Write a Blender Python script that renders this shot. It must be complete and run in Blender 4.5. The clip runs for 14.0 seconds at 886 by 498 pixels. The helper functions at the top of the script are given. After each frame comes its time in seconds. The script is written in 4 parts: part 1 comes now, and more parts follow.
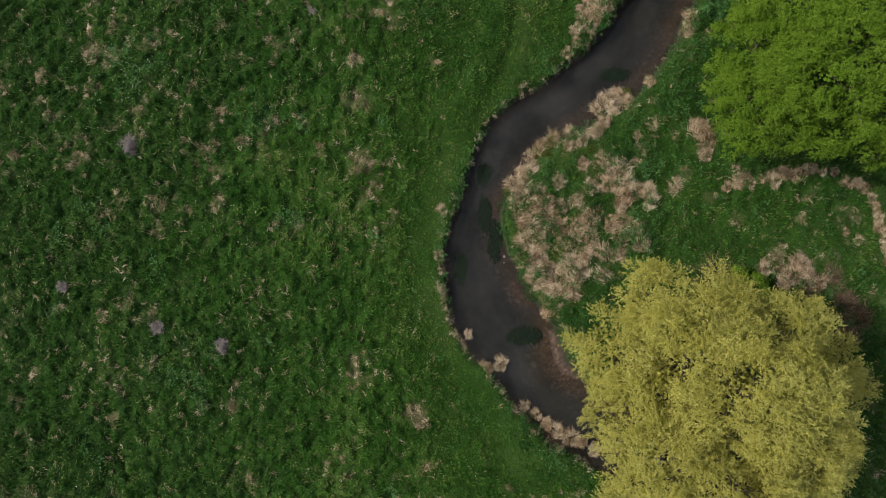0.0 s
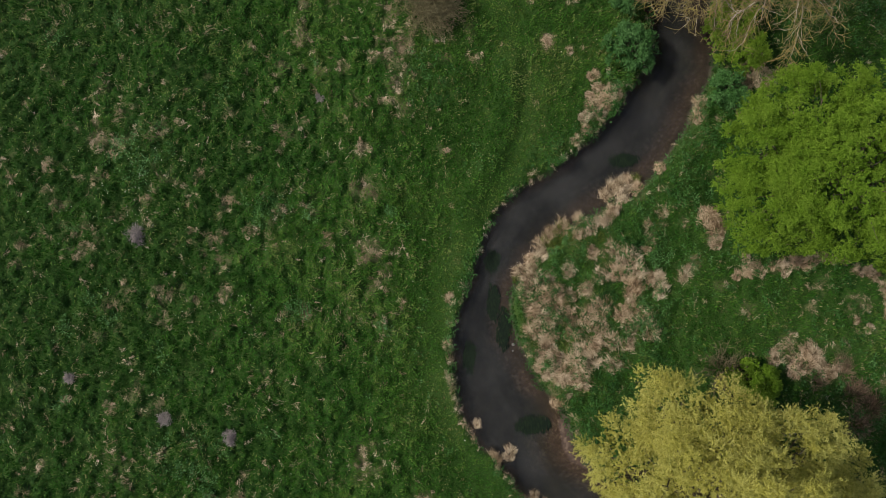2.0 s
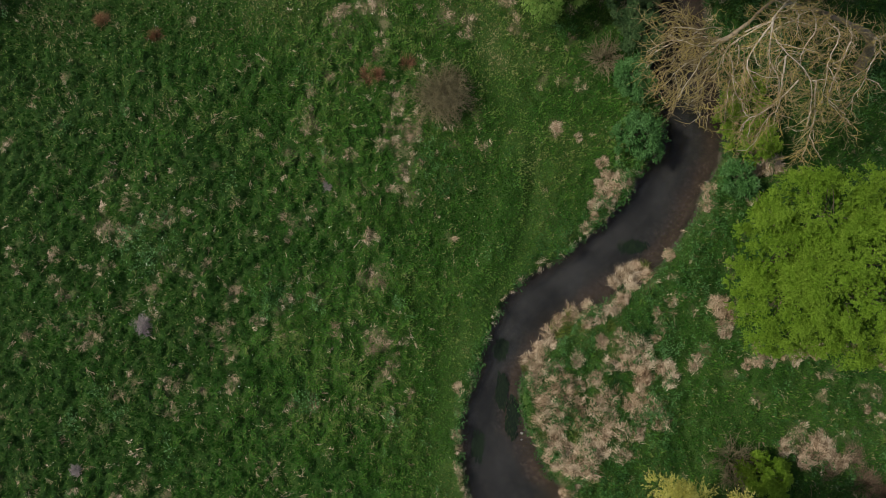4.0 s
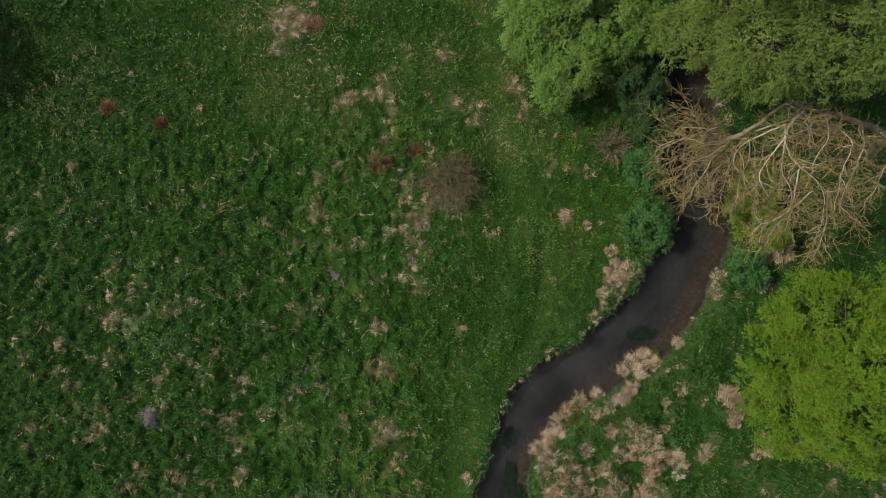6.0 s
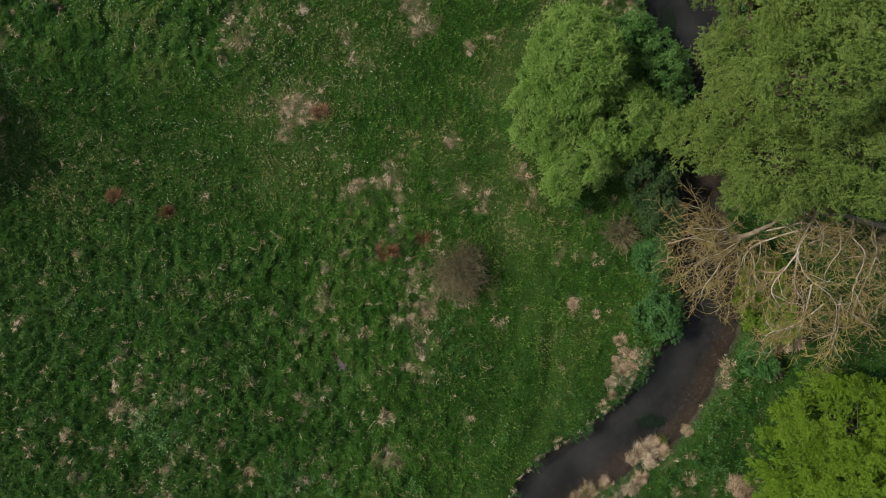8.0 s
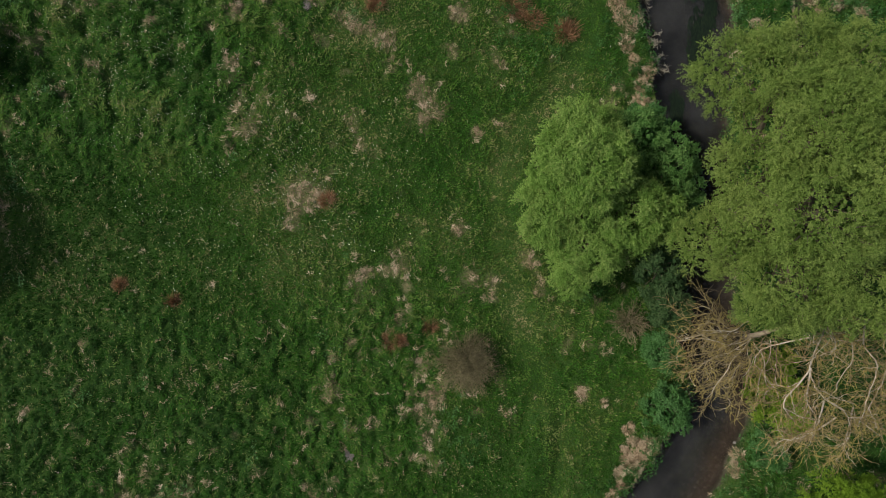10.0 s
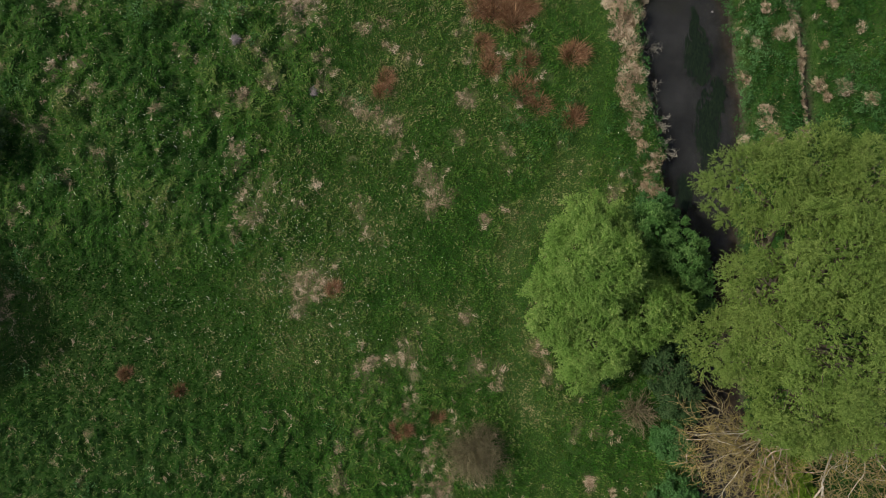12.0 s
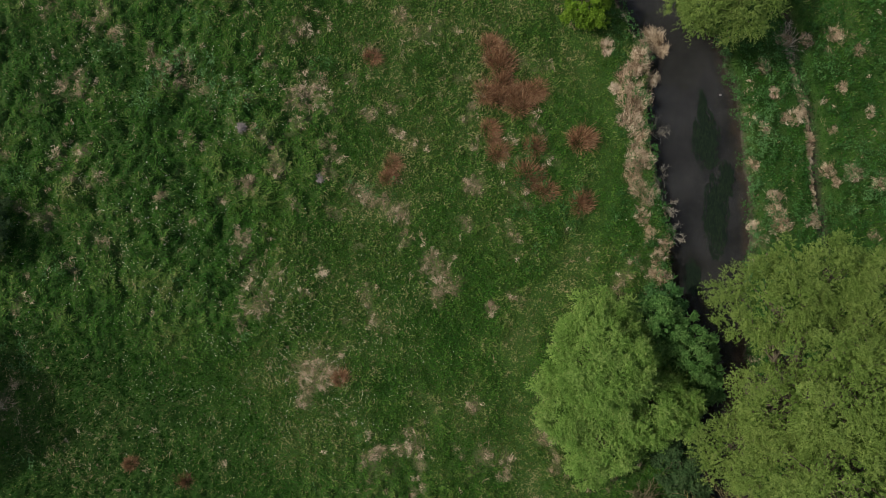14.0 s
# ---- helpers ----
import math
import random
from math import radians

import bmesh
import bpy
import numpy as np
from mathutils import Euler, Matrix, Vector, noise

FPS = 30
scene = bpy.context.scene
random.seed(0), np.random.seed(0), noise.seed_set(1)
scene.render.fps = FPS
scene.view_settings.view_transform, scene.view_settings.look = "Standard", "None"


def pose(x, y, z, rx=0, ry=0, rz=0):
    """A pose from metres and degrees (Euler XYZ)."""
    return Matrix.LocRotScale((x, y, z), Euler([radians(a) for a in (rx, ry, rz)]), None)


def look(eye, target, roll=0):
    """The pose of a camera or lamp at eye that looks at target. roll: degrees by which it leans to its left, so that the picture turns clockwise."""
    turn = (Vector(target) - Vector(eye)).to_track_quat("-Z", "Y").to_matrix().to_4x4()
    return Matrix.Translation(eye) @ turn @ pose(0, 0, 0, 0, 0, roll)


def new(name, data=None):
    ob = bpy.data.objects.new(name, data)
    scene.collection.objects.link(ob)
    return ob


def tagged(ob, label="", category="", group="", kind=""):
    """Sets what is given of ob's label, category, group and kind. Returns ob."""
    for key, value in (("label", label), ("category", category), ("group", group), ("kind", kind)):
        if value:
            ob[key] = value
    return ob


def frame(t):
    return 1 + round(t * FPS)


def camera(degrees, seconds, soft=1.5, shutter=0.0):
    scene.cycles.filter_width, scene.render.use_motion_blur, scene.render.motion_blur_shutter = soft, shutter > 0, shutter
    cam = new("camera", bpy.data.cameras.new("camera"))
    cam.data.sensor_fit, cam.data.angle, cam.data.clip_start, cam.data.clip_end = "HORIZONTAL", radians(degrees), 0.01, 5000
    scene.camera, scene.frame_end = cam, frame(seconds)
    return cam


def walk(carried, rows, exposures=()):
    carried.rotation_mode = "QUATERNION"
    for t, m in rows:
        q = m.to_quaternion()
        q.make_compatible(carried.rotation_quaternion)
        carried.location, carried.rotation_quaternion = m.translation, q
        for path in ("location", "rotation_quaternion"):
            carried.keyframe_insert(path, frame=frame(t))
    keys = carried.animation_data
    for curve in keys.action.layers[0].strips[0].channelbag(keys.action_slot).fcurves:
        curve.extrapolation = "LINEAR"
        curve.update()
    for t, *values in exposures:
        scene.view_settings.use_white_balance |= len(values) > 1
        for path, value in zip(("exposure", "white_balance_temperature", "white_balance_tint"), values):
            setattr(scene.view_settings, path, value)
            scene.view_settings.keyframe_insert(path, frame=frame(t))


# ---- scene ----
# ---------------------------------------------------------------- camera: a straight, level flight over the meadow
EYE, TILT, LEAN = 30.0, 2.278, -0.640
cam = camera(70.0, 14.0, soft=0.95)


def eye_at(t):
    """The aircraft drifts a little to its left while it flies along +y."""
    return (-0.2075 * t + 0.0019 * t * t, 2.1164 * t - 0.00177 * t * t, EYE)


walk(cam, [(k / 2, pose(*eye_at(k / 2), TILT, 0, -0.0099 * k / 2) @ pose(0, 0, 0, 0, LEAN, 0)) for k in range(29)],
     exposures=[(0.0, 0.0), (14.0, 0.0)])

# ---------------------------------------------------------------- daylight: hazy sun from the west
SUN_FROM = Vector((-1.0, 0.10, 1.0)).normalized()
world = bpy.data.worlds.new("sky")
scene.world = world
world.use_nodes = True
sky = world.node_tree.nodes.new("ShaderNodeTexSky")
sky.sky_type, sky.sun_disc, sky.dust_density, sky.ozone_density = "NISHITA", False, 5.0, 0.5
sky.sun_elevation = math.asin(SUN_FROM.z)
sky.sun_rotation = math.atan2(SUN_FROM.x, SUN_FROM.y) % (2 * math.pi)
world.node_tree.links.new(sky.outputs[0], world.node_tree.nodes["Background"].inputs[0])
world.node_tree.nodes["Background"].inputs[1].default_value = 0.115
sun = new("sun", bpy.data.lights.new("sun", "SUN"))
sun.data.energy, sun.data.angle, sun.data.color = 2.82, radians(1.5), (1.0, 0.95, 0.86)
sun.matrix_world = look(SUN_FROM * 80, (0, 0, 0))

# ---------------------------------------------------------------- small tools

def hashed(ix, iy, seed):
    h = np.sin(ix * 127.1 + iy * 311.7 + seed * 74.7) * 43758.5453
    return h - np.floor(h)


def value_noise(x, y, seed):
    ix, iy = np.floor(x), np.floor(y)
    fx, fy = x - ix, y - iy
    fx, fy = fx * fx * (3 - 2 * fx), fy * fy * (3 - 2 * fy)
    a, b = hashed(ix, iy, seed), hashed(ix + 1, iy, seed)
    c, d = hashed(ix, iy + 1, seed), hashed(ix + 1, iy + 1, seed)
    return (a + (b - a) * fx) * (1 - fy) + (c + (d - c) * fx) * fy


def fbm(x, y, size, seed=0, octaves=3):
    """Smooth noise, about 0 to 1, whose largest lumps are of that size in metres."""
    total, gain, weight = 0, 1.0, 0
    for k in range(octaves):
        c, s = math.cos(0.6 + k), math.sin(0.6 + k)
        u, v = (c * x - s * y) / size, (s * x + c * y) / size
        total = total + gain * value_noise(u + 17.3 * k, v - 9.1 * k, seed + 5 * k)
        weight, gain, size = weight + gain, gain * 0.5, size * 0.5
    return total / weight


def smooth(a, b, x):
    t = np.clip((x - a) / (b - a), 0, 1)
    return t * t * (3 - 2 * t)


def array_mesh(name, verts, faces, material, tint=None):
    """A mesh from arrays: verts (n, 3), faces (m, 3 or 4); tint is kept as a point attribute."""
    me = bpy.data.meshes.new(name)
    sides = faces.shape[1]
    me.vertices.add(len(verts))
    me.vertices.foreach_set("co", np.asarray(verts, np.float32).ravel())
    me.loops.add(faces.size)
    me.loops.foreach_set("vertex_index", np.asarray(faces, np.int32).ravel())
    me.polygons.add(len(faces))
    me.polygons.foreach_set("loop_start", np.arange(0, faces.size, sides, dtype=np.int32))
    if tint is not None:
        me.attributes.new("tint", "FLOAT", "POINT").data.foreach_set("value", np.asarray(tint, np.float32))
    me.update(calc_edges=True)
    me.materials.append(material)
    return me


def shaded(me):
    me.polygons.foreach_set("use_smooth", np.ones(len(me.polygons), bool))
    return me


def part(name, me, parent, label=""):
    ob = new(name, me)
    ob.parent = parent
    return tagged(ob, label) if label else ob


def unit(v):
    return v / np.maximum(np.linalg.norm(v, axis=1, keepdims=True), 1e-9)


def kites(base, way, length, width, droop, tint, seed=0, mid=0.5, facing=None):
    """Leaf or blade shapes: from base along way, sagging by droop of their length towards the tip."""
    r = np.random.default_rng(seed)
    n = len(base)
    length, width = np.broadcast_to(length, n)[:, None], np.broadcast_to(width, n)[:, None]
    if facing is None:
        facing = unit(r.normal(size=(n, 3)) * (1, 1, 0.6) + (0, 0, 1.2))
    side = unit(np.cross(way, facing))
    middle = base + way * length * mid
    tip = base + way * length
    tip[:, 2] -= (np.broadcast_to(droop, n)[:, None] * length)[:, 0]
    verts = np.stack([base, middle - side * width / 2, middle + side * width / 2, tip], 1).reshape(-1, 3)
    k = np.arange(n)[:, None] * 4
    faces = np.concatenate([k + (0, 1, 2), k + (1, 3, 2)], 0)
    return verts, faces, np.repeat(np.broadcast_to(tint, n), 4)


def leaflets(base, way, length, width, droop, tint, seed=0, facing=None):
    """Small leaves of one triangle each, turned towards facing."""
    r = np.random.default_rng(seed)
    n = len(base)
    length, width = np.broadcast_to(length, n)[:, None], np.broadcast_to(width, n)[:, None]
    if facing is None:
        facing = unit(r.normal(size=(n, 3)) * (1, 1, 0.6) + (0, 0, 1.2))
    side = unit(np.cross(way, facing))
    tip = base + way * length
    tip[:, 2] -= (np.broadcast_to(droop, n)[:, None] * length)[:, 0]
    verts = np.stack([base - side * width / 2, base + side * width / 2, tip], 1).reshape(-1, 3)
    return verts, np.arange(n)[:, None] * 3 + np.arange(3), np.repeat(np.broadcast_to(tint, n), 3)


def spears(base, way, length, width, droop, tint):
    """Grass blades of one triangle each, broad at the base and pointed."""
    n = len(base)
    length, width = np.broadcast_to(length, n)[:, None], np.broadcast_to(width, n)[:, None]
    side = unit(np.cross(way, (0.0, 0.0, 1.0)))
    tip = base + way * length
    tip[:, 2] -= (np.broadcast_to(droop, n)[:, None] * length)[:, 0]
    verts = np.stack([base - side * width / 2, base + side * width / 2, tip], 1).reshape(-1, 3)
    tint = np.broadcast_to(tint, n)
    # light painted along the blade: shaded base, sunlit tip
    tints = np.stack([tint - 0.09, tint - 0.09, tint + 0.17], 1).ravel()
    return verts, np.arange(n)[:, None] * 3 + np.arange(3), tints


def tube(points, radii, sides=6):
    """A tapered tube along points (n, 3)."""
    points = np.asarray(points, float)
    n = len(points)
    ahead = unit(np.gradient(points, axis=0))
    up = np.where(np.abs(ahead[:, 2:3]) > 0.9, (1.0, 0, 0), (0, 0, 1.0))
    a = unit(np.cross(ahead, up))
    b = np.cross(ahead, a)
    turn = np.arange(sides) * 2 * math.pi / sides
    ring = a[:, None] * np.cos(turn)[None, :, None] + b[:, None] * np.sin(turn)[None, :, None]
    verts = (points[:, None] + ring * np.asarray(radii, float)[:, None, None]).reshape(-1, 3)
    i, j = np.meshgrid(np.arange(n - 1), np.arange(sides), indexing="ij")
    k = (j + 1) % sides
    faces = np.stack([i * sides + j, i * sides + k, (i + 1) * sides + k, (i + 1) * sides + j], -1).reshape(-1, 4)
    return verts, faces


def joined(pieces):
    verts, faces, tints, at = [], [], [], 0
    for p in pieces:
        verts.append(p[0])
        faces.append(p[1] + at)
        tints.append(p[2] if len(p) > 2 else np.zeros(len(p[0])))
        at += len(p[0])
    return np.concatenate(verts), np.concatenate(faces), np.concatenate(tints)


# ---------------------------------------------------------------- materials
def nodes_of(name):
    m = bpy.data.materials.new(name)
    m.use_nodes = True
    n = m.node_tree.nodes
    return m, n, m.node_tree.links, n["Principled BSDF"], n["Material Output"]


def ramp(n, stops):
    r = n.new("ShaderNodeValToRGB")
    while len(r.color_ramp.elements) < len(stops):
        r.color_ramp.elements.new(0.5)
    for e, (at, c) in zip(r.color_ramp.elements, stops):
        e.position, e.color = at, (*c, 1)
    return r


def noise_node(n, links, scale, detail=4.0, rough=0.6):
    c, t = n.new("ShaderNodeTexCoord"), n.new("ShaderNodeTexNoise")
    t.inputs["Scale"].default_value, t.inputs["Detail"].default_value = scale, detail
    t.inputs["Roughness"].default_value = rough
    links.new(c.outputs["Object"], t.inputs["Vector"])
    return t


def maths(n, links, op, a, b):
    m = n.new("ShaderNodeMath")
    m.operation = op
    for k, v in enumerate((a, b)):
        if isinstance(v, (int, float)):
            m.inputs[k].default_value = v
        else:
            links.new(v, m.inputs[k])
    return m.outputs[0]


def mixed(n, links, fac, a, b):
    m = n.new("ShaderNodeMix")
    m.data_type = "RGBA"
    for socket, v in ((m.inputs[0], fac), (m.inputs[6], a), (m.inputs[7], b)):
        if isinstance(v, (int, float)):
            socket.default_value = v
        elif isinstance(v, tuple):
            socket.default_value = (*v, 1)
        else:
            links.new(v, socket)
    return m.outputs[2]


def leafy(name, stops, through_light=0.3, rough=0.65, patch=0.35, patch_scale=0.6, each=0.22, thing=0.0, blush=None):
    """Thin green or dry matter: tint runs along stops, with slow and fine changes of colour over the place."""
    m, n, links, bsdf, out = nodes_of(name)
    a = n.new("ShaderNodeAttribute")
    a.attribute_name = "tint"
    slow = noise_node(n, links, patch_scale, 3.0)
    shift = maths(n, links, "MULTIPLY", maths(n, links, "SUBTRACT", slow.outputs[0], 0.5), patch)
    island = n.new("ShaderNodeNewGeometry")
    grain = maths(n, links, "MULTIPLY", maths(n, links, "SUBTRACT", island.outputs["Random Per Island"], 0.5), each)
    r = ramp(n, stops)
    info = n.new("ShaderNodeObjectInfo")
    whole = maths(n, links, "MULTIPLY", maths(n, links, "SUBTRACT", info.outputs["Random"], 0.5), thing)
    links.new(maths(n, links, "ADD", maths(n, links, "ADD", a.outputs["Fac"], shift), maths(n, links, "ADD", grain, whole)), r.inputs[0])
    colour = r.outputs[0]
    if blush:
        tinted = n.new("ShaderNodeMix")
        tinted.data_type, tinted.blend_type = "RGBA", "MULTIPLY"
        links.new(maths(n, links, "FRACT", maths(n, links, "MULTIPLY", info.outputs["Random"], 7.3), 0.0), tinted.inputs[0])
        links.new(colour, tinted.inputs[6])
        tinted.inputs[7].default_value = (*blush, 1)
        colour = tinted.outputs[2]
    links.new(colour, bsdf.inputs["Base Color"])
    bsdf.inputs["Roughness"].default_value = rough
    bsdf.inputs["Specular IOR Level"].default_value = 0.12
    glow, mix = n.new("ShaderNodeBsdfTranslucent"), n.new("ShaderNodeMixShader")
    links.new(colour, glow.inputs[0])
    mix.inputs[0].default_value = through_light
    links.new(bsdf.outputs[0], mix.inputs[1])
    links.new(glow.outputs[0], mix.inputs[2])
    links.new(mix.outputs[0], out.inputs[0])
    return m


def bark(name, dark, light, scale=9.0):
    m, n, links, bsdf, out = nodes_of(name)
    t = noise_node(n, links, scale, 6.0, 0.7)
    r = ramp(n, [(0.3, dark), (0.7, light)])
    links.new(t.outputs[0], r.inputs[0])
    links.new(r.outputs[0], bsdf.inputs["Base Color"])
    b = n.new("ShaderNodeBump")
    b.inputs["Strength"].default_value, b.inputs["Distance"].default_value = 0.6, 0.03
    links.new(t.outputs[0], b.inputs["Height"])
    links.new(b.outputs[0], bsdf.inputs["Normal"])
    bsdf.inputs["Roughness"].default_value = 0.9
    return m


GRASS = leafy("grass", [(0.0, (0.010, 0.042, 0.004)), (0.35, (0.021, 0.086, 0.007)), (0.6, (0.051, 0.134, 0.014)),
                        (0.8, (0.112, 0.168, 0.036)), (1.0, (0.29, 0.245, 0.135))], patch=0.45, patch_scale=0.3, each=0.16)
DRY = leafy("dry_grass", [(0.0, (0.10, 0.073, 0.040)), (0.5, (0.35, 0.262, 0.172)), (1.0, (0.74, 0.62, 0.47))], 0.2, 0.7)
REED = leafy("dry_reed", [(0.0, (0.060, 0.042, 0.022)), (0.35, (0.22, 0.165, 0.100)), (0.62, (0.46, 0.372, 0.255)), (1.0, (0.82, 0.72, 0.54))], 0.2, 0.7, patch=0.75, patch_scale=3.0, each=0.40, thing=0.16, blush=(0.99, 0.91, 0.86))
RUSH = leafy("rush", [(0.0, (0.075, 0.038, 0.022)), (0.5, (0.290, 0.165, 0.086)), (1.0, (0.56, 0.39, 0.23))], 0.25, 0.6, each=0.3, thing=0.12)
NETTLE = leafy("nettle", [(0.0, (0.015, 0.055, 0.013)), (0.5, (0.043, 0.122, 0.027)), (1.0, (0.100, 0.210, 0.074))], 0.25)
YELLOW_LEAF = leafy("yellow_willow_leaf", [(0.0, (0.15, 0.15, 0.026)), (0.5, (0.41, 0.40, 0.090)), (1.0, (0.57, 0.56, 0.18))], 0.42, patch=0.4, each=0.12)
BRIGHT_LEAF = leafy("bright_leaf", [(0.0, (0.046, 0.095, 0.009)), (0.5, (0.129, 0.238, 0.018)), (1.0, (0.21, 0.325, 0.040))], 0.42, each=0.12)
SALLOW_LEAF = leafy("sallow_leaf", [(0.0, (0.045, 0.115, 0.020)), (0.5, (0.145, 0.272, 0.050)), (1.0, (0.30, 0.42, 0.12))], 0.42, patch=0.6, each=0.12)
GREY_LEAF = leafy("grey_willow_leaf", [(0.0, (0.052, 0.100, 0.018)), (0.5, (0.140, 0.222, 0.046)), (1.0, (0.25, 0.33, 0.090))], 0.42, each=0.12)
DEEP_LEAF = leafy("deep_leaf", [(0.0, (0.030, 0.085, 0.018)), (0.5, (0.082, 0.190, 0.044)), (1.0, (0.17, 0.30, 0.090))], 0.4, each=0.14)
DARK_LEAF = leafy("dark_leaf", [(0.0, (0.014, 0.036, 0.011)), (0.5, (0.034, 0.076, 0.024)), (1.0, (0.08, 0.13, 0.05))], 0.25)
WEED = leafy("water_weed", [(0.0, (0.004, 0.009, 0.006)), (0.5, (0.007, 0.015, 0.008)), (1.0, (0.014, 0.024, 0.011))], 0.1)
PETAL = leafy("petal", [(0.0, (0.60, 0.58, 0.22)), (0.5, (0.72, 0.72, 0.48)), (1.0, (0.80, 0.80, 0.74))], 0.2)
BARK = bark("bark", (0.055, 0.047, 0.028), (0.15, 0.125, 0.085))
DEADWOOD = bark("deadwood", (0.18, 0.155, 0.105), (0.56, 0.51, 0.41), 5.0)
TWIG = bark("twig", (0.095, 0.072, 0.030), (0.33, 0.265, 0.125), 6.0)


def ground_material():
    """Turf, thatch and soil, mixed by how dry and how muddy the ground is."""
    m, n, links, bsdf, out = nodes_of("meadow_soil")
    dry, mud, grit = n.new("ShaderNodeAttribute"), n.new("ShaderNodeAttribute"), n.new("ShaderNodeAttribute")
    dry.attribute_name, mud.attribute_name, grit.attribute_name = "dry", "mud", "grit"
    fine, mid, slow = noise_node(n, links, 17.0, 6.0, 0.75), noise_node(n, links, 2.6, 4.0), noise_node(n, links, 0.3, 3.0)
    turf = ramp(n, [(0.36, (0.012, 0.036, 0.005)), (0.5, (0.026, 0.066, 0.010)), (0.64, (0.070, 0.115, 0.030))])
    links.new(maths(n, links, "ADD", maths(n, links, "MULTIPLY", fine.outputs[0], 0.72),
                    maths(n, links, "MULTIPLY", slow.outputs[0], 0.28)), turf.inputs[0])
    thatch = ramp(n, [(0.3, (0.07, 0.06, 0.03)), (0.7, (0.32, 0.25, 0.16))])
    links.new(fine.outputs[0], thatch.inputs[0])
    soil = ramp(n, [(0.3, (0.020, 0.016, 0.012)), (0.5, (0.050, 0.041, 0.033)), (0.75, (0.105, 0.087, 0.069))])
    links.new(maths(n, links, "ADD", maths(n, links, "MULTIPLY", fine.outputs[0], 0.5),
                    maths(n, links, "MULTIPLY", mid.outputs[0], 0.5)), soil.inputs[0])
    pebbles = n.new("ShaderNodeTexVoronoi")
    pebbles.inputs["Scale"].default_value = 9.0
    links.new(fine.inputs["Vector"].links[0].from_socket, pebbles.inputs["Vector"])
    stones = ramp(n, [(0.0, (0.115, 0.078, 0.058)), (0.5, (0.060, 0.043, 0.034)), (1.0, (0.185, 0.135, 0.105))])
    links.new(pebbles.outputs["Color"], stones.inputs[0])
    earth = mixed(n, links, grit.outputs["Fac"], soil.outputs[0], stones.outputs[0])
    where = maths(n, links, "MULTIPLY", dry.outputs["Fac"], maths(n, links, "MULTIPLY", fine.outputs[0], 1.1))
    links.new(mixed(n, links, mud.outputs["Fac"], mixed(n, links, where, turf.outputs[0], thatch.outputs[0]), earth),
              bsdf.inputs["Base Color"])
    b = n.new("ShaderNodeBump")
    b.inputs["Strength"].default_value, b.inputs["Distance"].default_value = 0.8, 0.06
    links.new(fine.outputs[0], b.inputs["Height"])
    links.new(b.outputs[0], bsdf.inputs["Normal"])
    bsdf.inputs["Roughness"].default_value = 0.95
    bsdf.inputs["Specular IOR Level"].default_value = 0.15
    return m


def water_material():
    """Clear but slightly turbid stream water with small ripples."""
    m, n, links, bsdf, out = nodes_of("stream_water")
    clear, murk, gloss = n.new("ShaderNodeBsdfTransparent"), n.new("ShaderNodeBsdfDiffuse"), n.new("ShaderNodeBsdfGlossy")
    depth = n.new("ShaderNodeAttribute")
    depth.attribute_name = "tint"
    absorb = ramp(n, [(0.0, (0.86, 0.83, 0.78)), (0.5, (0.62, 0.63, 0.62)), (1.0, (0.40, 0.43, 0.46))])
    links.new(depth.outputs["Fac"], absorb.inputs[0])
    links.new(absorb.outputs[0], clear.inputs[0])
    slow = noise_node(n, links, 0.55, 3.0)
    r = ramp(n, [(0.38, (0.040, 0.042, 0.040)), (0.62, (0.122, 0.124, 0.118))])
    fine = noise_node(n, links, 6.0, 5.0, 0.7)
    links.new(maths(n, links, "ADD", maths(n, links, "MULTIPLY", slow.outputs[0], 0.65), maths(n, links, "MULTIPLY", fine.outputs[0], 0.35)), r.inputs[0])
    links.new(r.outputs[0], murk.inputs[0])
    gloss.inputs["Roughness"].default_value = 0.08
    ripples = noise_node(n, links, 5.0, 3.0)
    b = n.new("ShaderNodeBump")
    b.inputs["Strength"].default_value, b.inputs["Distance"].default_value = 0.25, 0.02
    links.new(ripples.outputs[0], b.inputs["Height"])
    links.new(b.outputs[0], gloss.inputs["Normal"])
    f = n.new("ShaderNodeFresnel")
    f.inputs[0].default_value = 1.33
    a, c = n.new("ShaderNodeMixShader"), n.new("ShaderNodeMixShader")
    links.new(maths(n, links, "ADD", 0.08, maths(n, links, "MULTIPLY", depth.outputs["Fac"], 0.17)), a.inputs[0])
    links.new(clear.outputs[0], a.inputs[1])
    links.new(murk.outputs[0], a.inputs[2])
    links.new(f.outputs[0], c.inputs[0])
    links.new(a.outputs[0], c.inputs[1])
    links.new(gloss.outputs[0], c.inputs[2])
    links.new(c.outputs[0], out.inputs[0])
    return m


GROUND, WATER = ground_material(), water_material()

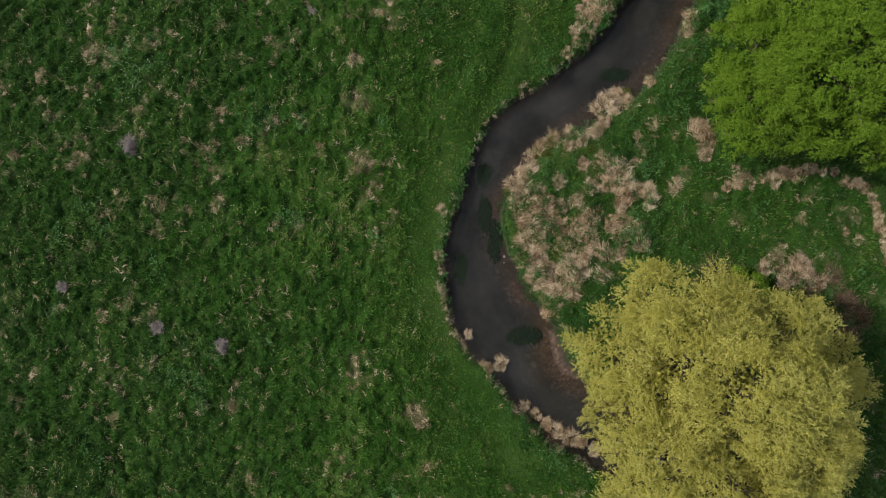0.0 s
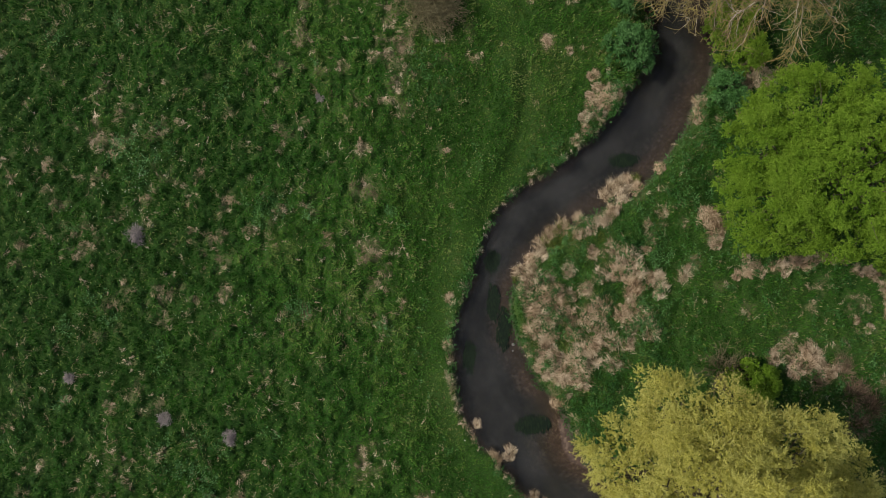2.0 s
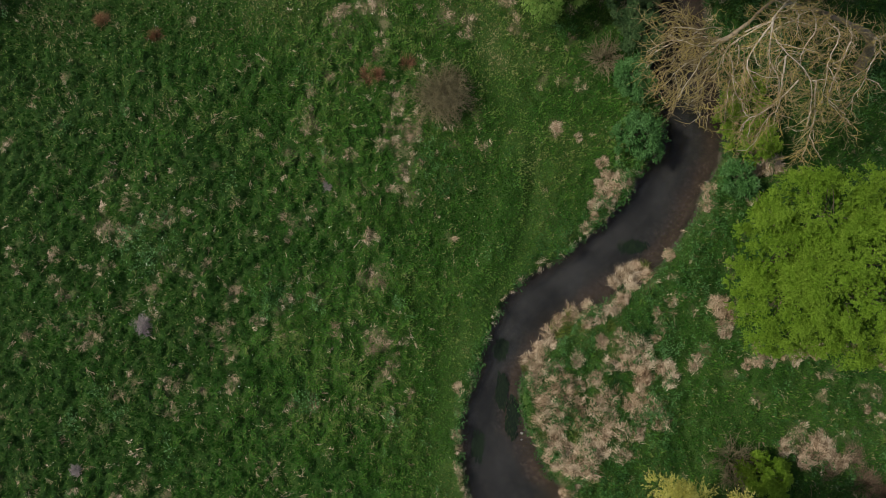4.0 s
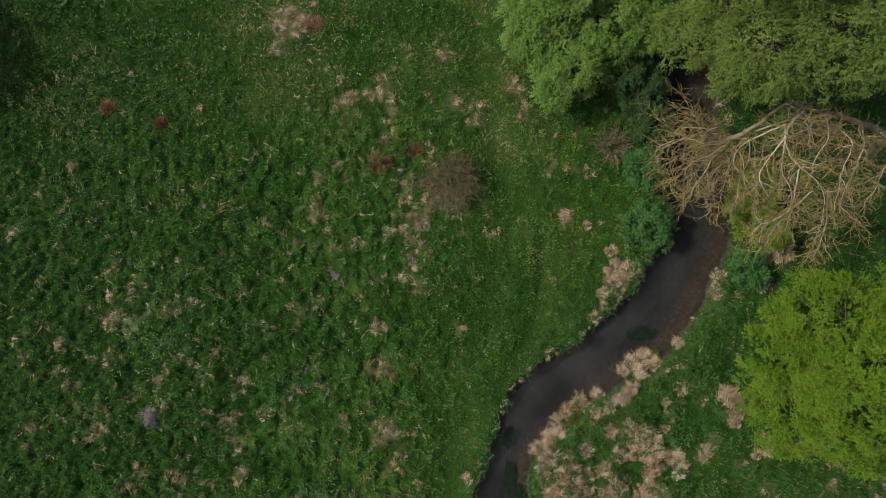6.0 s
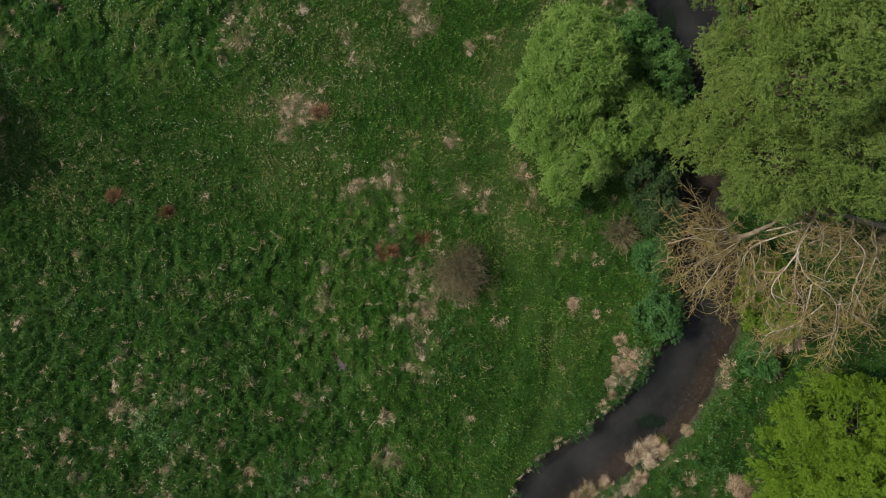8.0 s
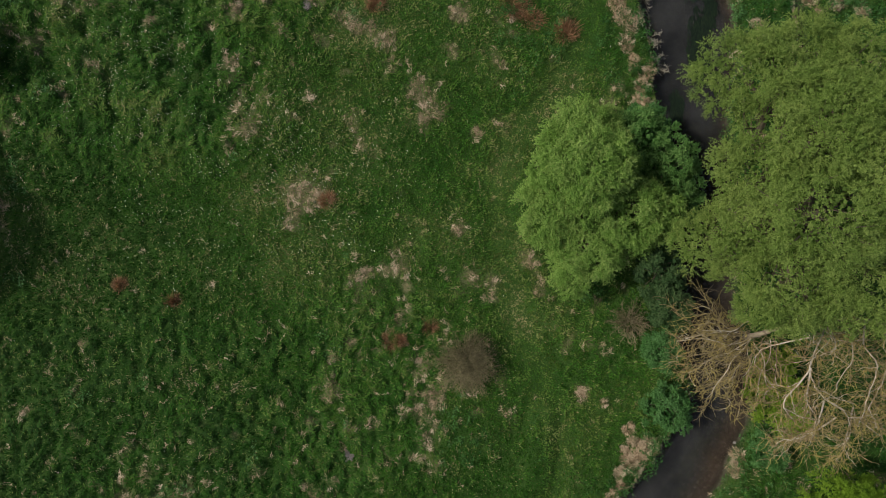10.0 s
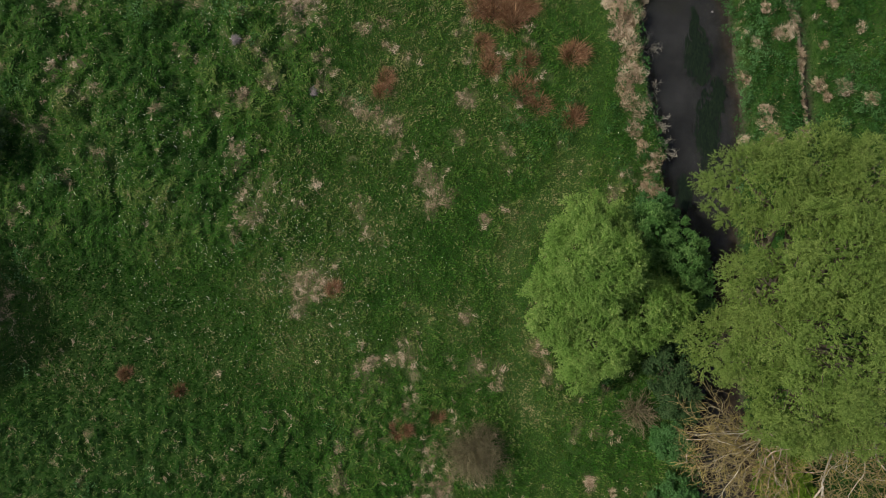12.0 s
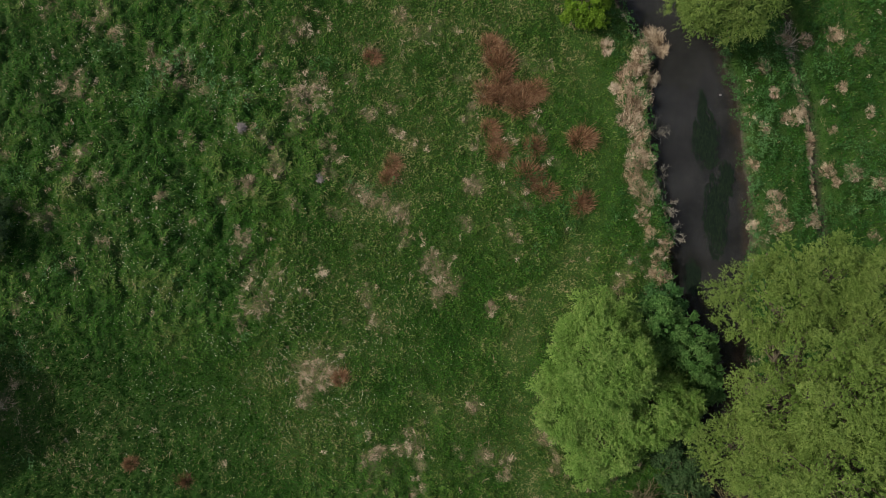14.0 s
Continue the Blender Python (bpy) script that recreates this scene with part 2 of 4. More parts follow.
# ---------------------------------------------------------------- the stream: stations of x, y and width along its bed
STATIONS = np.array([
    (70, -40, 5), (24, -17, 4), (13, -10.2, 3.6), (8.4, -7.7, 3.3), (6.0, -6.2, 3.1), (4.7, -4.6, 3.3), (3.7, -3.1, 3.8),
    (2.75, -1.75, 3.8), (2.35, -0.4, 3.4), (1.97, 1.0, 2.75), (1.97, 2.2, 2.4), (2.3, 3.7, 2.1), (2.9, 5.0, 2.4),
    (3.75, 6.2, 2.7), (5.0, 7.4, 2.8), (6.7, 8.5, 2.8), (8.3, 9.5, 3.1), (9.7, 11.2, 3.2), (10.9, 13.2, 2.8),
    (11.6, 14.8, 2.8), (11.5, 17, 2.9), (10.9, 19.4, 2.8), (10.9, 25, 2.9), (10.6, 28.3, 3.3), (10.75, 31, 3.9),
    (10.25, 34.8, 4.3), (10.0, 37.6, 4.2), (9.4, 40.5, 3.4), (7.6, 44, 3.2), (3, 60, 3.4), (-40, 140, 5)], float)


def flowing(stations, step=0.25):
    """A smooth line through the stations (Catmull-Rom), about one point a step."""
    out = []
    padded = np.vstack([2 * stations[0] - stations[1], stations, 2 * stations[-1] - stations[-2]])
    for a, b, c, d in zip(padded, padded[1:], padded[2:], padded[3:]):
        n = max(2, min(int(np.hypot(*(c - b)[:2]) / step), 60))
        t = (np.arange(n) / n)[:, None]
        out.append(0.5 * (2 * b + (c - a) * t + (2 * a - 5 * b + 4 * c - d) * t ** 2 + (3 * b - a - 3 * c + d) * t ** 3))
    return np.vstack(out + [stations[-1:]])


STREAM = flowing(STATIONS)
AHEAD = unit(np.gradient(STREAM[:, :2], axis=0))


def from_stream(x, y):
    """Metres outside the water's edge (inside: minus), and which bank: +1 the west one, -1 the east one."""
    x, y = np.ravel(x), np.ravel(y)
    gap, bank = np.empty(len(x)), np.empty(len(x))
    for k in range(0, len(x), 20000):
        dx, dy = x[k:k + 20000, None] - STREAM[None, :, 0], y[k:k + 20000, None] - STREAM[None, :, 1]
        d = np.hypot(dx, dy) - STREAM[None, :, 2] / 2
        j = d.argmin(1)
        i = np.arange(len(j))
        gap[k:k + 20000] = d[i, j]
        bank[k:k + 20000] = np.sign(AHEAD[j, 0] * dy[i, j] - AHEAD[j, 1] * dx[i, j])
    return gap + (fbm(x, y, 0.9, 31) - 0.5) * 0.5, bank


def near_line(x, y, line):
    """The distance from a broken line of points."""
    best = np.full(np.shape(x), 1e9)
    for (ax, ay), (bx, by) in zip(line, line[1:]):
        t = np.clip(((x - ax) * (bx - ax) + (y - ay) * (by - ay)) / ((bx - ax) ** 2 + (by - ay) ** 2), 0, 1)
        best = np.minimum(best, np.hypot(x - ax - t * (bx - ax), y - ay - t * (by - ay)))
    return best


TRACK = [(3.9, -9.1), (2.6, -6.5), (0.5, -3.0), (-0.5, -0.4), (-0.45, 2.3), (0.2, 5.0), (1.6, 7.0), (2.9, 9.1), (3.6, 11.5),
         (3.7, 13.3), (3.2, 15.0), (1.8, 19.0), (1.3, 22.5), (1.2, 25.5), (1.7, 27.3), (3.9, 29.4), (5.2, 32.1), (5.7, 35.1),
         (5.0, 38.4), (4.0, 41), (2.5, 48)]
RUT = [(1.7, 7.1), (2.4, 8.4), (3.1, 9.9), (3.6, 11.6), (3.8, 14.4)]
DITCH = [(14.6, 42), (15.0, 38.8), (15.6, 36.9), (15.75, 35.0), (15.9, 33.1), (16.1, 31.2), (16.3, 27)]
# dry patches of the meadow: x, y, radius
NORTH_DRY = [
    (-8.7, 37.9, 1.29), (-14.7, 39.0, 1.21), (-16.0, 39.8, 0.67), (-13.6, 37.9, 0.59), (-19.5, 38.2, 1.02), (-17.5, 40.8, 0.67), (-19.2, 40.1, 0.48), (-18.2, 41.6, 0.54),
    (-19.1, 35.1, 0.54), (-15.4, 33.1, 0.48), (-11.9, 31.1, 0.48), (-11.2, 30.0, 0.75), (-10.9, 28.1, 0.86), (-11.6, 26.9, 0.43), (-2.8, 30.0, 0.7), (-2.7, 28.6, 0.8),
    (-1.8, 28.5, 0.48), (0.1, 27.7, 0.38), (-6.0, 32.9, 0.64), (-4.4, 32.2, 0.64), (-9.2, 32.4, 0.4), (-11.4, 33.5, 0.64), (-0.7, 33.5, 0.64), (-8.2, 41.8, 0.54)]
MIDDLE_DRY = [
    (-11.1, 30.9, 0.75), (-11.1, 29.0, 0.75), (-8.1, 24.7, 1.29), (-8.7, 23.5, 0.59), (-5.2, 20.9, 1.07), (-3.9, 21.4, 0.8), (-5.7, 20.3, 0.54), (0.9, 20.6, 0.59),
    (-0.3, 20.8, 0.54), (-3.3, 20.4, 0.43), (-2.5, 16.5, 0.91), (-1.9, 15.2, 0.75), (6.0, 17.5, 0.48), (4.9, 15.4, 0.48), (-6.8, 25.7, 0.43), (-2.5, 29.4, 1.07), (-0.8, 23.1, 0.43)]
SOUTH_DRY = [
    (-2.3, 13.3, 0.59), (-2.0, 12.1, 0.45), (-16.3, 10.6, 0.60), (-15.4, 11.7, 0.38), (-18.1, 7.8, 0.60), (-16.9, 6.8, 0.45), (-15.2, 7.3, 0.50), (-10.9, 5.9, 0.48), (-3.8, 8.1, 0.85),
    (-3.8, 10.1, 0.48), (-0.1, 10.2, 0.27), (-18.3, 17.8, 0.32), (-21.0, 14.6, 0.38), (-5.9, 17.8, 0.32), (-12.4, 20.6, 0.32), (-14.3, 4.4, 0.43), (-13.6, 2.6, 0.60), (-13.0, 2.1, 0.42),
    (-10.2, 3.5, 0.43), (-3.6, 5.3, 0.80), (-2.8, 12.3, 0.32), (-6.4, 2.4, 0.38), (-20.3, 8.7, 0.35), (-16.5, 11.5, 0.38), (-9.3, 13.6, 0.27)]
FAR_SOUTH_DRY = [
    (-8.6, -0.5, 0.38), (-13.3, -1.9, 0.48), (-15.6, -1.9, 0.38), (-18.1, 1.4, 0.35), (-3.7, -4.4, 0.91), (-1.0, -6.7, 0.8), (-4.5, -8.9, 0.8), (-9.1, -9.6, 0.8), (-9.5, -6.2, 0.43),
    (-8.7, -8.0, 0.54), (-6.6, -7.2, 0.27), (-9.6, -2.3, 0.4), (-12.2, -2.5, 0.32), (-13.2, -4.2, 0.38), (-9.3, -5.1, 0.32), (-7.5, 2.3, 0.38), (0.0, 1.9, 0.32), (-15.0, -6.7, 0.38),
    (-18.7, -4.6, 0.27), (18.2, 0.0, 1.1), (16.8, 0.0, 0.8)]


def dryness(x, y):
    """How much dead thatch lies at a place, 0 to 1."""
    d = smooth(0.64, 0.74, fbm(x, y, 0.8, 3)) * smooth(0.35, 0.6, fbm(x, y, 7.0, 12)) * 0.6
    ragged = smooth(0.34, 0.56, fbm(x, y, 0.6, 21))
    for px, py, r in NORTH_DRY + MIDDLE_DRY + SOUTH_DRY + FAR_SOUTH_DRY:
        d = np.maximum(d, smooth(1.25, 0.2, np.hypot(x - px, y - py) / r) * ragged)
    return d * smooth(0.35, 0.9, near_line(x, y, TRACK)) * smooth(60, 34, np.hypot(x, y - 15))


def domes(x, y, cell, seed):
    """Rounded mounds of about that width with sharp hollows between them, 0 to 1."""
    u, v = x / cell + 0.7 * fbm(x, y, 1.3, seed + 40), y / cell + 0.7 * fbm(x, y, 1.3, seed + 50)
    iu, iv = np.floor(u), np.floor(v)
    best = np.zeros(np.shape(u))
    for a in (-1, 0, 1):
        for b in (-1, 0, 1):
            i, j = iu + a, iv + b
            size = hashed(i, j, seed + 2)
            away = (u - i - 0.1 - 0.8 * hashed(i, j, seed)) ** 2 + (v - j - 0.1 - 0.8 * hashed(i, j, seed + 1)) ** 2
            best = np.maximum(best, (0.5 + 0.5 * size) * (1 - away / (0.52 + 0.42 * size) ** 2))
    return best


def bushy(x, y):
    """Broad lush clumps in the north-west, 0 to 1."""
    return domes(x, y, 1.5, 260) * smooth(25, 28, y) * smooth(-6.5, -10.0, x)


def rankness(x, y):
    """Where the sward is tall and grows in mounds: the south-west and the north-west of the meadow."""
    wave = fbm(x, y, 4.0, 201) - 0.5
    south = smooth(20.6, 18.4, y + 2.5 * wave) * smooth(0.5, -3.5, x + 3 * wave)
    north = smooth(24.5, 27.5, y) * smooth(-8.0, -12.5, x + 5 * wave - 3.5 * smooth(31, 34, y) * smooth(39, 36, y))
    return np.maximum(south, north)


def relief(x, y, gap, bank):
    """The ground's height: low hummocks, a trodden track, a ditch, the banks and the bed."""
    calm = smooth(0.2, 1.4, near_line(x, y, TRACK))
    z = (fbm(x, y, 14, 5) - 0.5) * 0.5 + (fbm(x, y, 0.85, 8) - 0.5) * 0.16 * (0.25 + 0.75 * calm) - 0.06 * (1 - calm)
    rank = np.maximum(rankness(x, y), 0.45 * (bank < 0))
    inside = smooth(25.4, 23.8, np.abs(x + 0.4)) * smooth(32.0, 30.2, np.abs(y - 16.0))
    z = z + inside * (0.06 + 0.24 * rank) * domes(x, y, 0.46, 210) * (0.2 + 0.8 * calm) + 0.42 * inside * bushy(x, y)
    cut = near_line(x, y, DITCH)
    z = z - 0.55 * smooth(0.55, 0.15, cut) - 0.12 * smooth(0.45, 0.05, near_line(x, y, RUT)) + 0.24 * smooth(1.1, 0.35, near_line(x + 0.6, y, RUT))
    far = smooth(60, 140, np.hypot(x, y - 15))
    z = z * (1 - far)
    edge = smooth(-0.05, np.where(bank > 0, 0.4, 0.5), gap)
    bed = -0.52 - np.where(bank > 0, 0.5, 0.32 + 0.14 * smooth(24, 28, y)) * smooth(0.0, np.where(bank > 0, 0.7, 1.7 - 0.9 * smooth(24, 28, y)), -gap) + (fbm(x, y, 0.5, 40) - 0.5) * 0.09 + 0.13 * smooth(2.0, 0.9, np.hypot(x - 5.9, y + 4.0))
    return z * edge + bed * (1 - edge)


def height(x, y):
    gap, bank = from_stream(x, y)
    return relief(x, y, gap, bank)


def spaced(a, b, step, reach, growth=1.35):
    """Even steps from a to b, then ever longer ones out to +-reach."""
    inner = list(np.arange(a, b + step / 2, step))
    s = step
    while inner[-1] < reach:
        s *= growth
        inner.append(inner[-1] + s)
    s = step
    while inner[0] > -reach:
        s *= growth
        inner.insert(0, inner[0] - s)
    return np.array(inner)


STEP, WEST, SOUTH, EAST, NORTH = 0.14, -24.5, -14.5, 23.66, 46.54


def build_ground():
    """The ground's sheet. Returns its inner, even part as grids of height, gap, bank and dryness."""
    xs, ys = spaced(WEST, EAST, STEP, 2500), spaced(SOUTH, NORTH, STEP, 2500)
    x, y = (g.ravel() for g in np.meshgrid(xs, ys))
    gap, bank = from_stream(x, y)
    z, dry = relief(x, y, gap, bank), dryness(x, y)
    i, j = np.meshgrid(np.arange(len(ys) - 1), np.arange(len(xs) - 1), indexing="ij")
    k = (i * len(xs) + j).ravel()
    me = array_mesh("ground", np.stack([x, y, z], 1), np.stack([k, k + 1, k + 1 + len(xs), k + len(xs)], 1), GROUND)
    me.attributes.new("dry", "FLOAT", "POINT").data.foreach_set("value", dry.astype(np.float32))
    mud = np.maximum(smooth(0.28, 0.0, gap), smooth(0.42, 0.1, near_line(x, y, DITCH)))
    me.attributes.new("mud", "FLOAT", "POINT").data.foreach_set("value", mud.astype(np.float32))
    grit = np.where(bank < 0, smooth(-0.02, -0.35, gap) * smooth(-1.6, -0.8, gap), 0.8 * smooth(0.3, 0.1, gap) * smooth(-0.25, 0.0, gap)) * smooth(0.3, 0.55, fbm(x, y, 2.5, 44)) * (1 - 0.45 * smooth(0, 5, y)) * (1 - 0.75 * smooth(24, 28, y))
    grit = np.maximum(grit, smooth(2.2, 1.2, np.hypot(x - 5.7, y + 4.2)) * smooth(0.1, -0.2, gap))
    me.attributes.new("grit", "FLOAT", "POINT").data.foreach_set("value", grit.astype(np.float32))
    tagged(new("ground", shaded(me)), "rough green meadow with dry thatch and earth banks", "meadow", kind="structure")
    a, b = int(np.argmin(np.abs(xs - WEST))), int(np.argmin(np.abs(ys - SOUTH)))
    across, along = round((EAST - WEST) / STEP) + 1, round((NORTH - SOUTH) / STEP) + 1
    shape = (len(ys), len(xs))
    return [g.reshape(shape)[b:b + along, a:a + across] for g in (z, gap, bank, dry)]


HEIGHTS, GAPS, BANKS, DRYNESS = build_ground()


def sampled(grid, x, y):
    """A grid's value between its points."""
    u, v = np.clip((x - WEST) / STEP, 0, grid.shape[1] - 1.001), np.clip((y - SOUTH) / STEP, 0, grid.shape[0] - 1.001)
    i, j = u.astype(int), v.astype(int)
    p, q = u - i, v - j
    return (grid[j, i] * (1 - p) + grid[j, i + 1] * p) * (1 - q) + (grid[j + 1, i] * (1 - p) + grid[j + 1, i + 1] * p) * q


def build_water():
    side = np.stack([-AHEAD[:, 1], AHEAD[:, 0]], 1)
    across = np.linspace(-1, 1, 15)
    pts = STREAM[:, None, :2] + side[:, None] * (across[None, :, None] * (STREAM[:, None, 2:] / 2 + 0.45))
    v = np.concatenate([pts, np.full((*pts.shape[:2], 1), -0.47)], 2).reshape(-1, 3)
    i, j = np.meshgrid(np.arange(len(STREAM) - 1), np.arange(14), indexing="ij")
    k = (i * 15 + j).ravel()
    deep = smooth(0.06, 0.40, -0.47 - height(v[:, 0], v[:, 1]))
    me = array_mesh("water", v, np.stack([k, k + 15, k + 16, k + 1], 1), WATER, deep)
    tagged(new("water", shaded(me)), "dark shallow meadow stream with slow water", "stream", kind="structure")


build_water()


# ---------------------------------------------------------------- trees
def wander(start, way, length, steps, bend, r, lift=0.0):
    p, out = np.array(start, float), [np.array(start, float)]
    d = np.array(way, float) / np.linalg.norm(way)
    for _ in range(steps):
        d = d + r.normal(size=3) * bend + (0, 0, lift)
        d /= np.linalg.norm(d)
        p = p + d * length / steps
        out.append(p)
    return np.array(out)


def arc(a, b, sag, r, n=7):
    """A slightly crooked line from a to b that bows upwards."""
    t = np.linspace(0, 1, n)[:, None]
    p = np.array(a) * (1 - t) + np.array(b) * t + np.array([0, 0, 1]) * sag * np.sin(t * math.pi)
    p[1:-1] += r.normal(size=(n - 2, 3)) * 0.06 * np.linalg.norm(np.array(b) - a)
    return p


def leafy_tree(name, base, lobes, clusters, shoots, leaves, leaf, leaf_mat, label, seed, trunk_r=0.25, cluster_r=0.6, up=0.5, category="tree", tall=0.45):
    """A trunk, limbs into every lobe, and a crown of shoots set with single leaves. Lobes: x, y, z, rx, ry, rz about the base."""
    r = np.random.default_rng(seed)
    ground = float(height(np.array([base[0]]), np.array([base[1]]))[0])
    thing = tagged(new(name), label, category)
    thing.location = (base[0], base[1], ground)
    lobes = np.array(lobes, float)
    top = lobes[:, 2].mean() * tall
    lean = lobes[:, :2].mean(0) * 0.3
    trunk = arc((0, 0, -0.2), (lean[0], lean[1], top), 0.0, r, 6)
    v, f = tube(trunk, np.linspace(trunk_r * 1.35, trunk_r * 0.75, 6), 9)
    part("trunk", shaded(array_mesh("trunk", v, f, BARK)), thing)
    fork = trunk[-1]
    weights = lobes[:, 3] * lobes[:, 4]
    counts = np.maximum(6, (clusters * weights / weights.sum())).astype(int)
    pieces, twigs = [], []
    for (lx, ly, lz, rx, ry, rz), n in zip(lobes, counts):
        limb = arc(fork, (lx, ly, lz), 0.3, r, 7)
        v, f = tube(limb, np.linspace(trunk_r * 0.6, trunk_r * 0.18, 7), 6)
        part("limb", shaded(array_mesh("limb", v, f, BARK)), thing)
        d = unit(r.normal(size=(n, 3)))
        d[:, 2] = np.where(d[:, 2] < -0.35, -d[:, 2], d[:, 2])
        depth = 1 - r.random(n) ** 3 * 0.35
        bump = 0.9 + 0.2 * r.random(n)
        centre = d * depth[:, None] * bump[:, None] * (rx, ry, rz) + (lx, ly, lz)
        clear = np.ones(n, bool)
        for other in lobes:
            away = np.linalg.norm((centre - other[:3]) / other[3:], axis=1)
            clear &= (away > 0.62) | bool(np.allclose(other[:3], (lx, ly, lz)))
        d, centre = d[clear], centre[clear]
        n = len(d)
        for c in centre[:: max(1, n // 14)]:
            twigs.append(tube(arc(limb[r.integers(2, 6)], c, 0.1, r, 5), np.linspace(trunk_r * 0.13, 0.008, 5), 4))
        s = n * shoots
        outward = np.repeat(d, shoots, 0)
        way = unit(outward * 0.5 + unit(r.normal(size=(s, 3))) * 0.9 + (0, 0, up))
        size = np.repeat(0.6 + 0.7 * r.random(n), shoots)
        start = np.repeat(centre, shoots, 0) + way * (cluster_r * size * (0.25 + 0.45 * r.random(s)))[:, None]
        long = cluster_r * size * (0.3 + 0.3 * r.random(s))
        step = (np.arange(leaves) + 0.5) / leaves
        at = start[:, None] + way[:, None] * (long[:, None] * step[None])[:, :, None]
        at[:, :, 2] -= (step[None] ** 2 * long[:, None] * 0.25)
        at = at.reshape(-1, 3) + r.normal(size=(s * leaves, 3)) * 0.02
        dirs = unit((np.repeat(way, leaves, 0) * 0.5 + r.normal(size=(s * leaves, 3)) * 0.6) * (1, 1, 0.6))
        clump = np.repeat(r.random(n), shoots * leaves)
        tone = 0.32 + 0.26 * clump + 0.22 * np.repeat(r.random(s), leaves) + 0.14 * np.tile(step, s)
        pieces.append(leaflets(at, dirs, leaf[0] * (0.7 + 0.6 * r.random(len(at))), leaf[1] * (0.8 + 0.4 * r.random(len(at))), 0.15, tone, seed,
                               unit(np.repeat(way, leaves, 0) * 0.7 + r.normal(size=(len(at), 3)) * 0.45 + (0, 0, 0.45))))
    # filler leaves inside each lobe, tinted darker to paint the crown's inner shade
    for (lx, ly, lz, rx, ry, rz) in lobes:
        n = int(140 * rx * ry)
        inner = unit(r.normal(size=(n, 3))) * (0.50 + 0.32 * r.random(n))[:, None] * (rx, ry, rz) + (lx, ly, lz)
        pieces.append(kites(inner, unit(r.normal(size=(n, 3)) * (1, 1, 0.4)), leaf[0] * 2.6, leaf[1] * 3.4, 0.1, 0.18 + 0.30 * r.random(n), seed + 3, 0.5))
    v, f, tint = joined(twigs)
    tagged(part("brush", array_mesh("brush", v, f, BARK), thing), kind="stuff")
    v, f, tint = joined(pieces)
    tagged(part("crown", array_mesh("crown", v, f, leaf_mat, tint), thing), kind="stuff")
    return thing


leafy_tree("willow_tree", (10.6, -5.4), [
    (-3.5, 2.2, 4.7, 1.8, 1.7, 1.7), (-2.2, 4.2, 5.0, 1.4, 1.4, 1.7), (-0.6, 3.7, 6.4, 1.8, 1.6, 2.0), (2.0, 3.2, 6.0, 1.9, 1.6, 2.0), (3.6, 1.4, 5.4, 1.8, 1.9, 1.9), (-2.1, 2.5, 8.6, 1.8, 1.7, 1.9), (-3.4, 0.4, 7.0, 1.7, 1.6, 1.8), (-2.8, -0.9, 8.2, 1.9, 1.7, 1.9), (-0.4, 1.7, 9.4, 2.1, 1.8, 2.2), (1.4, -0.4, 7.6, 2.0, 2.0, 2.1), (-1.0, -2.2, 8.6, 2.1, 1.8, 2.0), (3.9, -1.4, 4.8, 1.6, 1.7, 1.7), (1.8, -3.3, 6.4, 2.0, 1.8, 2.0), (-2.6, -3.6, 6.2, 1.8, 1.6, 1.8)],
    850, 40, 11, (0.080, 0.034), YELLOW_LEAF, "large willow with yellow-green spring leaves beside the stream", 11, 0.4, 0.6, 0.35)
leafy_tree("willow_tree", (16.3, 8.6), [
    (0, -0.6, 5.2, 3.0, 3.0, 3.0), (-1.5, -0.5, 4.6, 1.8, 1.9, 2.2), (-2.7, 0.7, 3.6, 2.0, 2.1, 2.2), (-1.3, 2.1, 3.8, 2.2, 1.9, 2.4), (1.6, 1.8, 4.4, 2.2, 2.2, 2.6), (-2.4, -1.3, 3.6, 2.2, 2.2, 2.4), (1.8, -1.6, 4.6, 2.4, 2.4, 2.6)],
    1000, 32, 9, (0.080, 0.042), BRIGHT_LEAF, "round bushy willow with bright yellow-green leaves", 12, 0.25, 0.42, 0.35)
leafy_tree("sallow_tree", (4.7, 24.2), [
    (-0.3, 1.3, 3.0, 2.0, 2.3, 2.1), (-0.2, 0.9, 4.0, 1.2, 1.2, 0.9), (-1.5, -0.5, 2.1, 1.3, 1.6, 1.4), (-0.1, 2.9, 2.3, 1.6, 1.4, 1.4), (0.1, -2.3, 2.0, 1.4, 1.2, 1.2), (-0.4, -3.2, 1.7, 0.9, 0.8, 0.8),
    (1.7, -0.5, 2.3, 1.6, 1.6, 1.5), (3.0, -0.6, 1.9, 1.2, 1.3, 1.3)],
    640, 38, 10, (0.078, 0.042), SALLOW_LEAF, "broad sallow with fresh green leaves on the bank", 13, 0.16, 0.44, 0.4)
